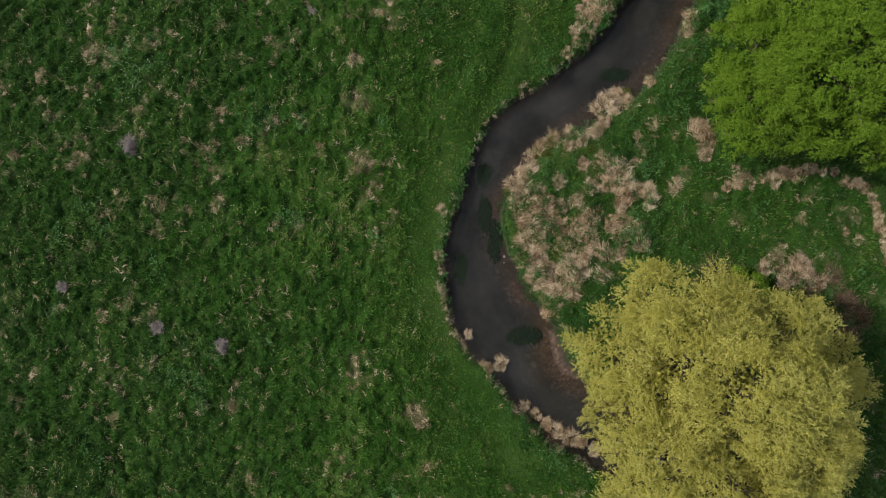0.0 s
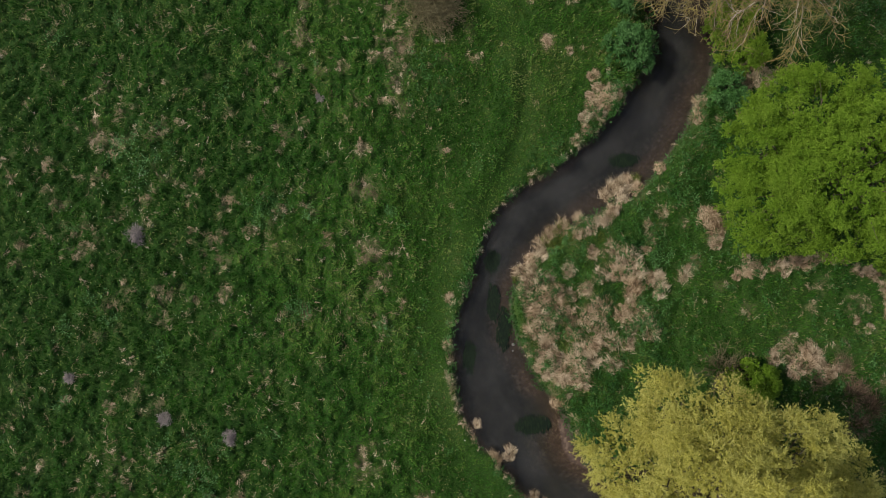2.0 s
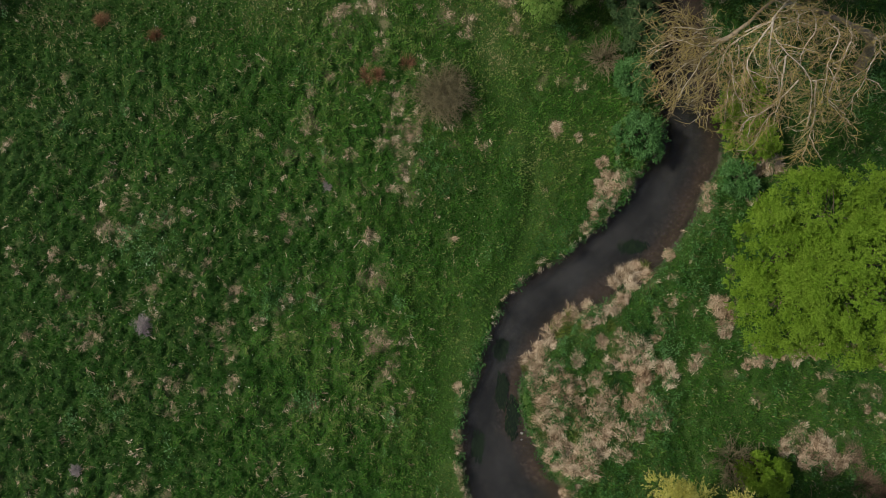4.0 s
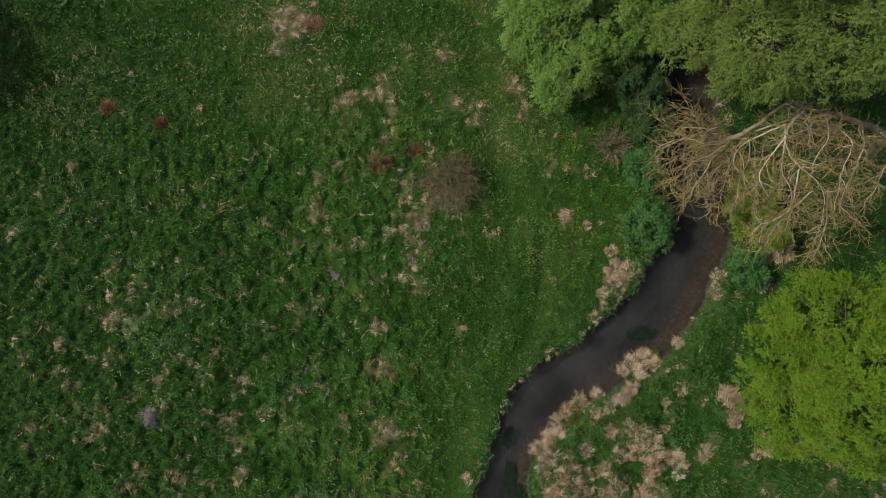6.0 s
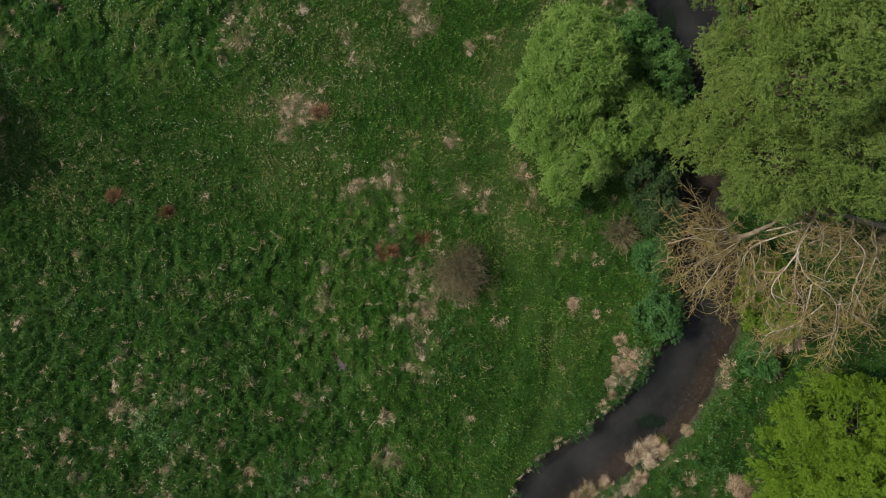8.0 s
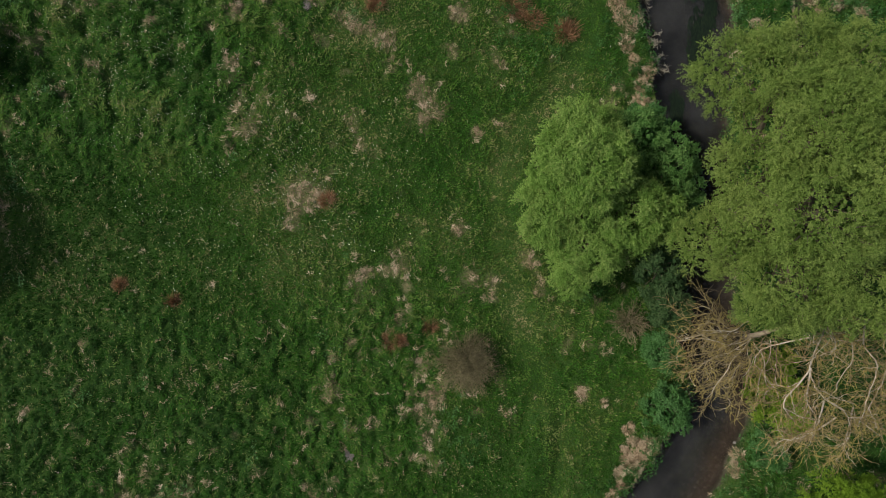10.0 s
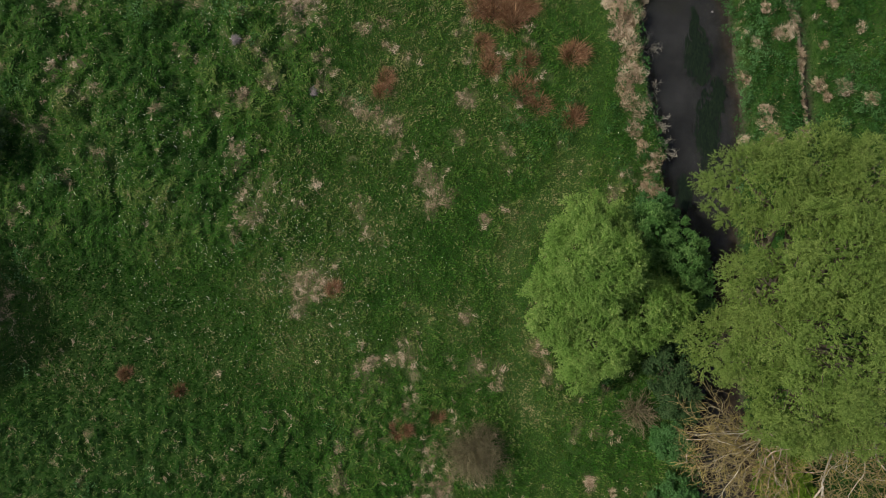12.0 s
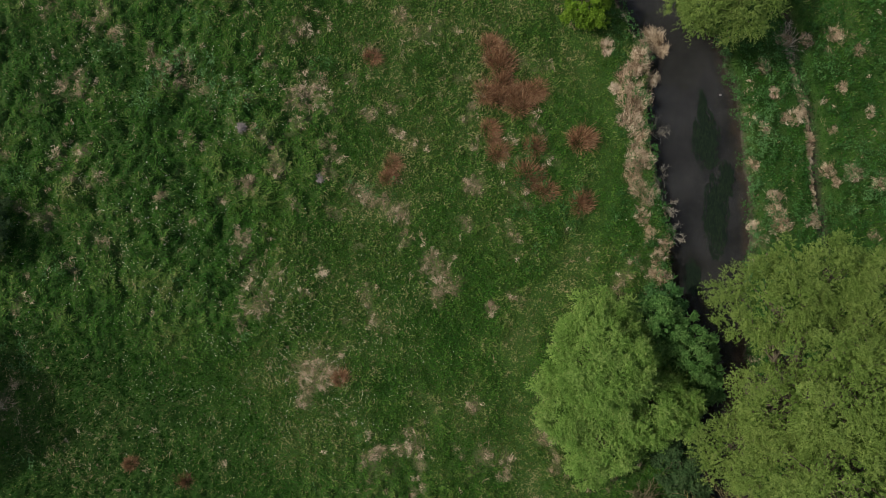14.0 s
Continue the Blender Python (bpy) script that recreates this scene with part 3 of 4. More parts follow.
leafy_tree("willow_tree", (12.6, 24.2), [
    (-2.9, 4.0, 7.0, 1.9, 1.6, 1.7), (-1.0, 4.7, 6.6, 1.9, 1.6, 1.9), (-2.4, 1.2, 10.4, 2.0, 1.8, 2.1), (-2.6, -1.3, 11.0, 1.9, 1.8, 2.0), (-0.3, 0.0, 11.2, 2.1, 2.0, 2.1), (-3.5, -2.0, 4.8, 1.3, 1.4, 1.4), (-1.9, -3.6, 7.8, 1.9, 1.5, 1.9), (0.3, -3.4, 8.6, 2.1, 1.8, 2.1), (-2.9, 0.2, 7.2, 1.5, 1.5, 1.6), (2.1, -1.4, 9.4, 2.2, 2.2, 2.2), (2.2, 1.0, 9.0, 2.2, 2.0, 2.2), (1.0, 4.1, 7.2, 1.9, 1.7, 1.9), (-1.0, 0.9, 9.2, 1.5, 1.3, 1.5), (-3.0, -1.6, 7.4, 1.4, 1.4, 1.5), (-2.0, -4.2, 7.4, 1.5, 1.1, 1.5), (-0.9, 1.5, 9.6, 1.8, 1.5, 1.9)],
    1650, 27, 9, (0.078, 0.036), GREY_LEAF, "large grey-green willow leaning over the stream", 14, 0.45, 0.46, 0.35)
leafy_tree("willow_tree", (10.6, 42.6), [(-0.8, 0, 3.0, 1.8, 1.8, 1.6), (-1.2, -1.7, 2.4, 1.5, 1.4, 1.2), (0.6, -1.4, 2.4, 1.4, 1.4, 1.3)],
           70, 56, 7, (0.1, 0.045), GREY_LEAF, "small olive-green willow bush overhanging the water", 15, 0.14, 0.7, 0.5)
leafy_tree("bush", (4.3, 42.0), [(0, 0, 1.2, 1.2, 1.1, 0.9), (0.5, -0.5, 1.0, 0.8, 0.8, 0.7)], 60, 20, 7, (0.10, 0.05), BRIGHT_LEAF,
           "small bright green bush in the grass", 16, 0.06, 0.3, 0.5, "bush")
leafy_tree("bush", (13.5, 16.3), [(0, 0, 1.0, 1.0, 1.2, 0.8), (-0.6, -1.0, 0.8, 0.8, 0.8, 0.6), (0.6, -1.6, 0.9, 0.9, 0.9, 0.7)], 80, 30, 7, (0.09, 0.05), BRIGHT_LEAF,
           "bright green bush growing under the dead willow", 19, 0.06, 0.35, 0.5, "bush")
for x, y, size, tall, leaf_mat, label, seed in (
        (8.5, 14.9, 0.95, 0.8, NETTLE, "dense green bush on the stream bank", 201), (8.1, 21.2, 1.1, 1.3, DARK_LEAF, "dark green bush in the sallow's shade", 202),
        (8.6, 19.6, 0.9, 1.1, DARK_LEAF, "dark green bush in the sallow's shade", 203), (8.3, 17.6, 0.8, 0.8, NETTLE, "dense green bush on the stream bank", 204),
        (8.5, 25.9, 1.2, 1.7, DEEP_LEAF, "deep green bush between the sallow and the stream", 205), (7.3, 27.1, 1.3, 1.9, DEEP_LEAF, "deep green bush between the sallow and the stream", 210), (9.6, 24.4, 0.9, 1.2, DEEP_LEAF, "deep green bush between the sallow and the stream", 211), (7.9, 28.0, 0.8, 0.9, NETTLE, "dense green bush on the stream bank", 206),
        (13.3, 12.9, 0.7, 0.6, NETTLE, "dense green bush on the stream bank", 208),
        (14.2, -0.6, 1.0, 0.9, BRIGHT_LEAF, "low green bush beside the leafless one", 209)):
    leafy_tree("bush", (x, y), [(0, 0, tall, size, size, tall * 0.8), (size * 0.5, -size * 0.5, tall * 0.8, size * 0.7, size * 0.7, tall * 0.6)],
               int(46 * size), 30, 6, (0.11, 0.06), leaf_mat, label, seed, 0.04, 0.32, 0.5, "bush")
leafy_tree("hawthorn_tree", (-27.0, 23.6), [(0, 0, 4.7, 2.2, 2.2, 2.3), (0.3, 1.8, 3.8, 1.5, 1.6, 1.7), (0.2, -1.8, 3.6, 1.5, 1.6, 1.7)],
           48, 12, 7, (0.19, 0.115), DARK_LEAF, "dense dark hawthorn at the meadow's edge", 17, 0.22, 0.5, 0.4)
leafy_tree("bush", (-22.8, 31.4), [(0, 0, 0.9, 1.1, 1.6, 0.8)], 70, 11, 9, (0.09, 0.05), DARK_LEAF,
           "low dark grey-green bush in the meadow", 18, 0.05, 0.3, 0.5, "bush")


# ---------------------------------------------------------------- the fallen grey willow without leaves
def dead_tree():
    """A fallen, leafless willow: a bent trunk that ends in a broken stub, a brown fan of branches and pale crooked limbs."""
    r = np.random.default_rng(23)
    thing = tagged(new("dead_tree"), "leafless pale willow with tangled bare branches across the stream", "tree")
    thing.location = (19.6, 17.6, 0.0)
    trunk = flowing(np.array([(0, 0.6, -0.3), (-0.6, 0.9, 1.6), (-1.8, 1.1, 3.4), (-4.2, 1.4, 4.6), (-6.0, 1.7, 5.2), (-6.9, 1.8, 5.3), (-7.4, 1.4, 4.7)]), 0.3)
    trunk = trunk + np.cumsum(r.normal(size=trunk.shape) * 0.05, 0) * np.linspace(0, 1, len(trunk))[:, None]
    v, f = tube(trunk, np.interp(np.linspace(0, 1, len(trunk)), (0, 0.35, 0.6, 1), (0.28, 0.12, 0.085, 0.055)), 10)
    part("trunk", shaded(array_mesh("trunk", v, f, SPLIT)), thing)
    stub = flowing(np.array([trunk[-1], (-7.7, 1.05, 4.0), (-8.0, 0.85, 3.6), (-8.4, 0.75, 3.45), (-8.6, 0.7, 3.4)]), 0.12)
    v, f = tube(stub, np.interp(np.linspace(0, 1, len(stub)), (0, 0.35, 0.8, 1), (0.055, 0.085, 0.12, 0.05)) + 0.03 * r.random(len(stub)), 9)
    part("broken_stub", shaded(array_mesh("broken_stub", v, f, SPLIT)), thing, "split brown stub of the trunk")
    limbs = [[(-6.0, 1.7, 5.2), (-7.2, 1.0, 6.6), (-8.1, 0.0, 7.4), (-8.1, -0.6, 7.5), (-8.0, -0.9, 7.5), (-7.0, -1.6, 7.0), (-6.6, -2.1, 6.5), (-6.2, -3.1, 5.6)],
             [(-8.1, 0.0, 7.4), (-8.5, -0.6, 7.4), (-8.7, -1.1, 7.1), (-8.7, -1.5, 6.9), (-8.1, -2.1, 6.2)],
             [(-8.1, 0.0, 7.4), (-8.2, -0.8, 7.3), (-8.1, -1.3, 7.1), (-7.5, -1.9, 6.7), (-7.2, -2.5, 6.0)],
             [(-6.9, 1.8, 5.3), (-6.3, 1.2, 5.8), (-6.5, 0.7, 6.2), (-7.2, 0.4, 6.2), (-7.8, 0.2, 5.6)],
             [(-4.2, 1.4, 4.6), (-5.2, 0.6, 6.0), (-5.0, -0.1, 6.4), (-5.7, -1.1, 6.5), (-5.7, -1.7, 6.0), (-5.4, -2.4, 5.2)]]
    limbs += [[(-5.1, 1.5, 4.9), (-5.8, 0.4, 6.2), (-6.1, -0.5, 6.2), (-6.2, -1.2, 5.6)],
              [(-3.0, 1.3, 4.0), (-4.2, 0.1, 5.8), (-4.9, -1.2, 6.0), (-5.0, -2.2, 5.5), (-3.6, -2.8, 4.6)],
              [(-6.8, -1.9, 6.7), (-7.4, -2.7, 6.0), (-8.0, -3.0, 5.4), (-8.2, -3.3, 4.8)],
              [(-7.6, -1.2, 7.3), (-7.2, -2.8, 6.0), (-7.1, -3.5, 5.0), (-6.9, -4.2, 4.2)],
              [(-7.0, 0.9, 5.5), (-7.8, 0.6, 4.8), (-8.4, 0.3, 4.2), (-8.6, -0.3, 3.8), (-8.3, -0.9, 3.4)],
              [(-5.7, -1.7, 6.0), (-5.4, -2.8, 5.0), (-5.5, -3.7, 4.2), (-5.5, -4.4, 3.6)],
              [(-7.4, 1.0, 3.9), (-6.9, 1.1, 4.6), (-6.2, 1.2, 5.0), (-5.7, 0.8, 5.4), (-4.9, 0.3, 5.6)],
              [(-1.8, 1.1, 3.4), (-2.6, 0.0, 5.2), (-3.4, -1.4, 5.4), (-3.6, -2.4, 4.6)]]
    twigs, ochre, bright = [], [], []

    def branched(p, thick, many, reach, fine, pale, droop=-0.03, spread=0.6):
        """Side branches along p, each set with crooked twigs."""
        for k in range(2, len(p)):
            ahead = unit((p[min(k + 1, len(p) - 1)] - p[k - 1])[None])[0]
            for _ in range(many):
                way = ahead * 0.8 + r.normal(size=3) * (spread, spread, 0.35)
                b = wander(p[k], way, reach * (0.5 + 0.8 * r.random()), 7, 0.30, r, droop)
                (bright if r.random() < pale else twigs).append(tube(b, np.linspace(thick, 0.007, 8), 4))
                for j in range(1, 8):
                    for _ in range(fine):
                        w = unit((b[min(j + 1, 7)] - b[j - 1])[None])[0] + r.normal(size=3) * (0.75, 0.75, 0.4)
                        c = wander(b[j], w, 0.30 + 0.50 * r.random(), 4, 0.34, r, droop)
                        (ochre if r.random() < 0.42 else twigs).append(tube(c, np.linspace(0.0095, 0.0055, 5), 3))

    for path in limbs:
        p = flowing(np.array(path), 0.22)
        p = p + np.cumsum(r.normal(size=p.shape) * 0.06, 0) * np.linspace(0, 1, len(p))[:, None]
        v, f = tube(p, np.linspace(0.034, 0.012, len(p)), 7)
        part("limb", shaded(array_mesh("limb", v, f, DEADWOOD)), thing)
        branched(p, 0.015, 2, 1.1, 1, 0.26)
    for k in range(19):
        turn = radians(163 + 112 * (k + r.random()) / 19)
        long = 2.1 + 1.7 * smooth(130, 215, math.degrees(turn)) + 0.3 * r.random()
        way = (math.cos(turn), math.sin(turn) - 0.04, 0.25 + 0.4 * r.random())
        root = (-8.3 + 1.1 * r.random() * smooth(190, 270, math.degrees(turn)), 0.72 + 0.2 * r.normal(), 3.4)
        p = wander(root, way, float(long) * 0.88, 12, 0.15, r, -0.085)
        v, f = tube(p, np.linspace(0.026, 0.010, len(p)), 6)
        part("branch", shaded(array_mesh("branch", v, f, DEADWOOD if k % 3 == 0 else BROWNWOOD)), thing)
        branched(p, 0.014, 1, 0.8, 1, 0.30, -0.05, 0.45)
    for pieces, material, label in ((twigs, TWIG, "fine grey-brown twigs"), (ochre, OCHRE, "fine ochre twigs"), (bright, DEADWOOD, "bleached grey branches")):
        v, f, _ = joined(pieces)
        tagged(part("brush", array_mesh("brush", v, f, material), thing, label), kind="stuff")


SPLIT = bark("split_wood", (0.10, 0.082, 0.050), (0.28, 0.235, 0.165), 7.0)
BROWNWOOD = bark("brown_wood", (0.085, 0.066, 0.034), (0.24, 0.19, 0.105), 5.0)
OCHRE = bark("ochre_twig", (0.16, 0.130, 0.030), (0.42, 0.345, 0.100), 4.0)
dead_tree()


def bare_bush(x, y, radius, tall, stems, seed, label, material, thick=1.0, bend=0.14):
    """Many thin forked stems from one root."""
    r = np.random.default_rng(seed)
    pieces = []
    for _ in range(stems):
        a = r.random() * 6.283
        spread = r.random() ** 0.6
        way = (math.cos(a) * spread * radius, math.sin(a) * spread * radius, tall * (1.05 - 0.6 * spread))
        b = wander((math.cos(a) * 0.15, math.sin(a) * 0.15, -0.05), way, np.linalg.norm(way), 6, bend, r)
        pieces.append(tube(b, np.linspace(0.022, 0.008, 7) * thick, 3))
        for j in range(2, 7):
            for _ in range(2):
                c = wander(b[j], (b[j] - b[j - 1]) * 3 + r.normal(size=3) * 0.4, 0.3 * radius, 3, 0.11 + bend, r)
                pieces.append(tube(c, np.linspace(0.011, 0.005, 4) * thick, 3))
    v, f, _ = joined(pieces)
    ob = tagged(new("bare_bush", array_mesh("bare_bush", v, f, material)), label, "bush")
    ob.location = (x, y, float(height(np.array([x]), np.array([y]))[0]))
    return ob


OLIVETWIG = bark("olive_twig", (0.085, 0.078, 0.034), (0.25, 0.22, 0.115), 4.0)
GREYTWIG = bark("grey_twig", (0.095, 0.085, 0.040), (0.24, 0.205, 0.115), 3.0)
bare_bush(-0.45, 16.9, 1.45, 1.3, 270, 31, "grey-brown leafless thorn bush in dry grass", OLIVETWIG, 0.75, 0.30)
bare_bush(7.2, 18.7, 0.9, 1.2, 60, 32, "thin grey leafless sapling bush beside the stream", GREYTWIG)
bare_bush(13.1, -0.3, 1.2, 1.3, 55, 33, "brown leafless bush at the willow's edge", GREYTWIG)
bare_bush(14.6, 40.4, 0.9, 0.9, 40, 34, "pale leafless branches lying in nettles", DEADWOOD)


# ---------------------------------------------------------------- rushes and reeds that stand apart
def tuft_mesh(name, n, radius, tall, width, material, seed, flat=0.6):
    """A shaggy tuft: blades in wisps that spread from one crown and are pushed over by the wind."""
    r = np.random.default_rng(seed)
    wisps = 34
    a0, s0, grow = r.random(wisps) * 6.283, np.sqrt(r.random(wisps)), 0.65 + 0.5 * r.random(wisps)
    k = r.integers(0, wisps, n)
    a, spread = a0[k] + r.normal(size=n) * 0.35, np.clip(s0[k] + r.normal(size=n) * 0.16, 0, 1.1)
    root = np.stack([np.cos(a) * spread * radius * 0.6, np.sin(a) * spread * radius * 0.6, np.full(n, -0.05)], 1) + r.normal(size=(n, 3)) * (0.06, 0.06, 0)
    out = np.stack([np.cos(a) * spread * radius * 0.8, np.sin(a) * spread * radius * 0.8, tall * (1.15 - flat * spread)], 1)
    out += r.normal(size=(n, 3)) * 0.20 * radius + (0.10, 0.12, 0)
    long = np.linalg.norm(out, axis=1) * grow[k] * (0.5 + 0.5 * r.random(n))
    v, f, t = kites(root, unit(out), long, width * (0.7 + 0.6 * r.random(n)), 0.10 + 0.25 * spread, 0.05 + 0.55 * r.random(n) + 0.35 * (grow[k] - 0.65), seed, 0.6)
    return array_mesh(name, v, f, material, t)


def mat_mesh(name, n, radius, seed, material, long=0.30, along=1.0):
    """A beaten-down clump: blades combed in wisps that cross each other, mostly one way."""
    r = np.random.default_rng(seed)
    wisps = 30
    a = r.random(wisps) * 6.283
    q = np.sqrt(r.random(wisps)) * radius
    comb = r.normal(size=wisps) * along + math.pi / 2
    shade, lift = r.random(wisps), 0.05 + 0.42 * r.random(wisps)
    k = r.integers(0, wisps, n)
    turn = comb[k] + r.normal(size=n) * 0.30
    root = np.stack([np.cos(a[k]) * q[k] + r.normal(size=n) * 0.09, np.sin(a[k]) * q[k] * 1.15 + r.normal(size=n) * 0.09, lift[k] * (1.15 - q[k] / radius) + 0.05 * r.random(n)], 1)
    way = unit(np.stack([np.cos(turn), np.sin(turn), 0.62 + r.normal(size=n) * 0.30], 1))
    v, f, t = spears(root, way, long * (0.7 + 0.9 * r.random(n)), 0.017 + 0.012 * r.random(n), 0.30 + 0.25 * r.random(n), 0.13 + 0.66 * shade[k] + 0.46 * (r.random(n) - 0.45))
    return array_mesh(name, v, f, material, t)


def planted(name, meshes, spots, label, category, group, seed, size=(0.85, 1.2), sink=0.0, turn=0.7):
    r = np.random.default_rng(seed)
    for k, spot in enumerate(spots):
        x, y = spot[:2]
        s = (spot[2] if len(spot) > 2 else 1.0) * r.uniform(*size)
        ob = tagged(new(name, meshes[k % len(meshes)]), label, category, group)
        z = float(height(np.array([x]), np.array([y]))[0])
        ob.matrix_world = Matrix.Translation((x, y, max(z, -0.4) - sink)) @ Matrix.Rotation(r.uniform(-turn, turn), 4, "Z") @ Matrix.Diagonal((s, s, s * r.uniform(0.8, 1.1), 1))


RUSHES = [tuft_mesh("rush_tussock", 1500, 0.60, 0.66, 0.015, RUSH, 50 + k) for k in range(4)]
planted("rush_tussock", RUSHES, [
    (0.1, 40.2), (0.65, 39.3), (0.3, 39.6, 0.8), (-0.2, 37.9), (0.5, 37.7), (1.2, 37.7), (1.9, 37.9), (2.3, 38.1, 0.8), (1.5, 37.3), (0.7, 38.4, 0.8), (0.0, 36.2, 0.9), (0.15, 35.7, 0.6), (0.45, 35.0), (2.2, 35.3, 0.85),
    (4.4, 35.6), (1.85, 33.9), (2.7, 33.2), (4.4, 32.6), (-5.6, 39.6, 0.8), (-4.6, 34.5, 0.75), (-4.8, 33.8, 0.75)],
    "rust-brown tussock of dead rushes in the meadow", "rush tussock", "rust-brown rush tussocks", 60, (0.9, 1.15))
planted("rush_tussock", RUSHES, [(-16.7, 20.5, 0.6), (-14.2, 19.7, 0.62), (-7.0, 24.4, 0.62), (-4.0, 17.8, 0.72), (-2.2, 18.5, 0.68), (-3.6, 17.9, 0.5)],
        "small brown tussock of dead rushes in short grass", "rush tussock", "rust-brown rush tussocks", 61, (0.9, 1.1))
OLD_RUSH = leafy("old_rush", [(0.0, (0.055, 0.040, 0.026)), (0.5, (0.175, 0.125, 0.082)), (1.0, (0.34, 0.27, 0.18))], 0.25, 0.6, each=0.3, thing=0.15)
OLD_RUSHES = [tuft_mesh("rush_tussock", 1100, 0.62, 0.5, 0.016, OLD_RUSH, 70 + k, 0.8) for k in range(2)]
planted("rush_tussock", OLD_RUSHES, [(19.4, -1.5), (19.5, -3.0), (20.2, -2.2), (18.9, -0.4), (17.6, -0.9, 0.8), (16.4, 0.0, 0.7)],
        "brown rush tussock in the willow's shade", "rush tussock", "rust-brown rush tussocks", 62, (0.9, 1.2))

REEDS = [mat_mesh("dry_reed_clump", 780, 0.48, 80 + k, REED, 0.34, 0.8) for k in range(7)]
THIN = [mat_mesh("dry_grass_clump", 420, 0.50, 140 + k, REED, 0.30, 1.0) for k in range(4)]
planted("dry_reed_clump", REEDS, [
    (3.7, 4.3, 0.8), (4.1, 4.7), (4.6, 4.9), (4.2, 3.9), (4.9, 3.8), (3.8, 3.4, 0.8), (4.6, 3.1), (5.1, 2.9), (4.1, 2.5), (4.6, 2.3), (5.0, 1.9), (4.3, 1.5), (5.0, 1.2), (4.6, 0.7), (5.2, 0.4), (4.4, -0.1, 0.8),
    (4.9, -0.5, 0.8), (4.0, 3.0, 0.8), (5.2, 3.4, 0.8), (6.4, 0.6), (6.9, 0.9), (5.9, -0.2), (6.6, -0.2), (5.6, -0.7), (6.3, -0.9), (7.0, 0.2), (6.0, 0.3, 0.8), (5.3, -1.8, 0.7)],
    "flattened straw-coloured reed clump on the stream's spit", "reed clump", "dry reeds on the spit", 63, (0.68, 0.92), 0.0, 1.5)
planted("dry_reed_clump", REEDS, [
    (8.7, 4.9), (8.6, 4.2), (9.1, 4.4), (9.8, 3.9), (10.2, 3.4, 0.8), (10.2, 4.1, 0.6), (8.9, 3.6), (8.2, 4.3, 0.8), (8.8, 3.0, 0.7), (7.8, 8.0, 0.8), (8.4, 8.3), (9.0, 8.6, 0.8), (8.6, 7.7, 0.8), (9.3, 8.3, 0.7),
    (7.0, 6.4, 0.8), (7.6, 6.7), (6.3, 6.1, 0.7), (8.1, 7.2, 0.7), (6.6, 6.8, 0.7), (12.6, 6.9), (12.9, 6.3), (12.9, 5.7, 0.7), (14.6, 4.5, 0.8), (14.3, 4.9, 0.6)],
    "tan dead reed clump leaning among nettles", "reed clump", "dry reeds on the spit", 64, (0.7, 0.95))
planted("dry_grass_clump", THIN, [
    (5.7, 6.4, 0.7), (5.0, 6.1, 0.7), (4.5, 5.6, 0.7), (7.5, 4.2, 0.7), (8.8, 1.9, 0.8), (6.6, 3.5, 0.9), (8.3, 2.4, 0.8), (7.4, 2.7, 0.9), (9.0, 2.7, 0.7), (6.7, 2.1, 0.9), (7.8, 1.1), (8.0, 0.0, 0.8), (5.8, 2.3, 0.8),
    (6.0, 1.4, 0.8), (7.3, 1.8, 0.8), (6.0, 3.2, 0.7), (5.9, 4.4, 0.6), (7.0, 5.2, 0.6), (7.9, 5.4, 0.6), (9.6, 2.2, 0.7), (9.8, 1.4, 0.6), (8.6, 0.9, 0.7), (11.4, 4.2, 0.7), (9.6, 5.4, 0.5), (10.4, 7.2, 0.6), (9.6, 6.6, 0.5)],
    "thin greyish dead grass clump among green nettles", "grass clump", "dry reeds on the spit", 74, (0.85, 1.15))
SEDGE = leafy("sedge", [(0.0, (0.040, 0.070, 0.012)), (0.5, (0.125, 0.170, 0.030)), (1.0, (0.30, 0.32, 0.10))], 0.3, thing=0.2)
SEDGES = [tuft_mesh("sedge_clump", 480, 0.40, 0.45, 0.022, SEDGE, 150 + k, 0.8) for k in range(2)]
planted("sedge_clump", SEDGES, [(5.7, 6.3), (5.2, 6.0), (4.9, 5.6), (5.5, 5.7, 0.8), (6.1, 5.9, 0.8), (5.6, 2.8, 0.8), (5.9, 1.2, 0.9), (3.6, 3.9, 0.7), (4.0, 1.9, 0.8), (5.7, 0.6, 0.7), (4.3, 0.9, 0.6), (9.2, 8.7, 0.8), (7.4, 5.9, 0.7)],
        "yellow-green sedge clump among the dry reeds", "sedge clump", "sedges on the spit", 155)
DRIFT = flowing(np.array([(13.9, 4.1), (15.6, 4.4), (17.2, 4.75), (18.6, 5.0), (19.8, 4.5), (20.9, 3.7), (21.3, 2.2), (21.6, 0.5)]), 0.45)
planted("dry_reed_clump", REEDS, [(x, y + 0.12 * math.sin(5 * x), 0.5) for x, y in DRIFT] + [
    (17.0, 0.0, 0.8), (17.8, -0.1, 0.8), (17.4, 0.5, 0.8), (18.3, -0.5, 0.7), (15.6, 0.2, 0.6), (16.5, -0.4, 0.6), (19.6, 2.0, 0.4), (20.2, 1.6, 0.4)],
        "beige dead grass clump in a drift line", "grass clump", "dry grass drift", 65)
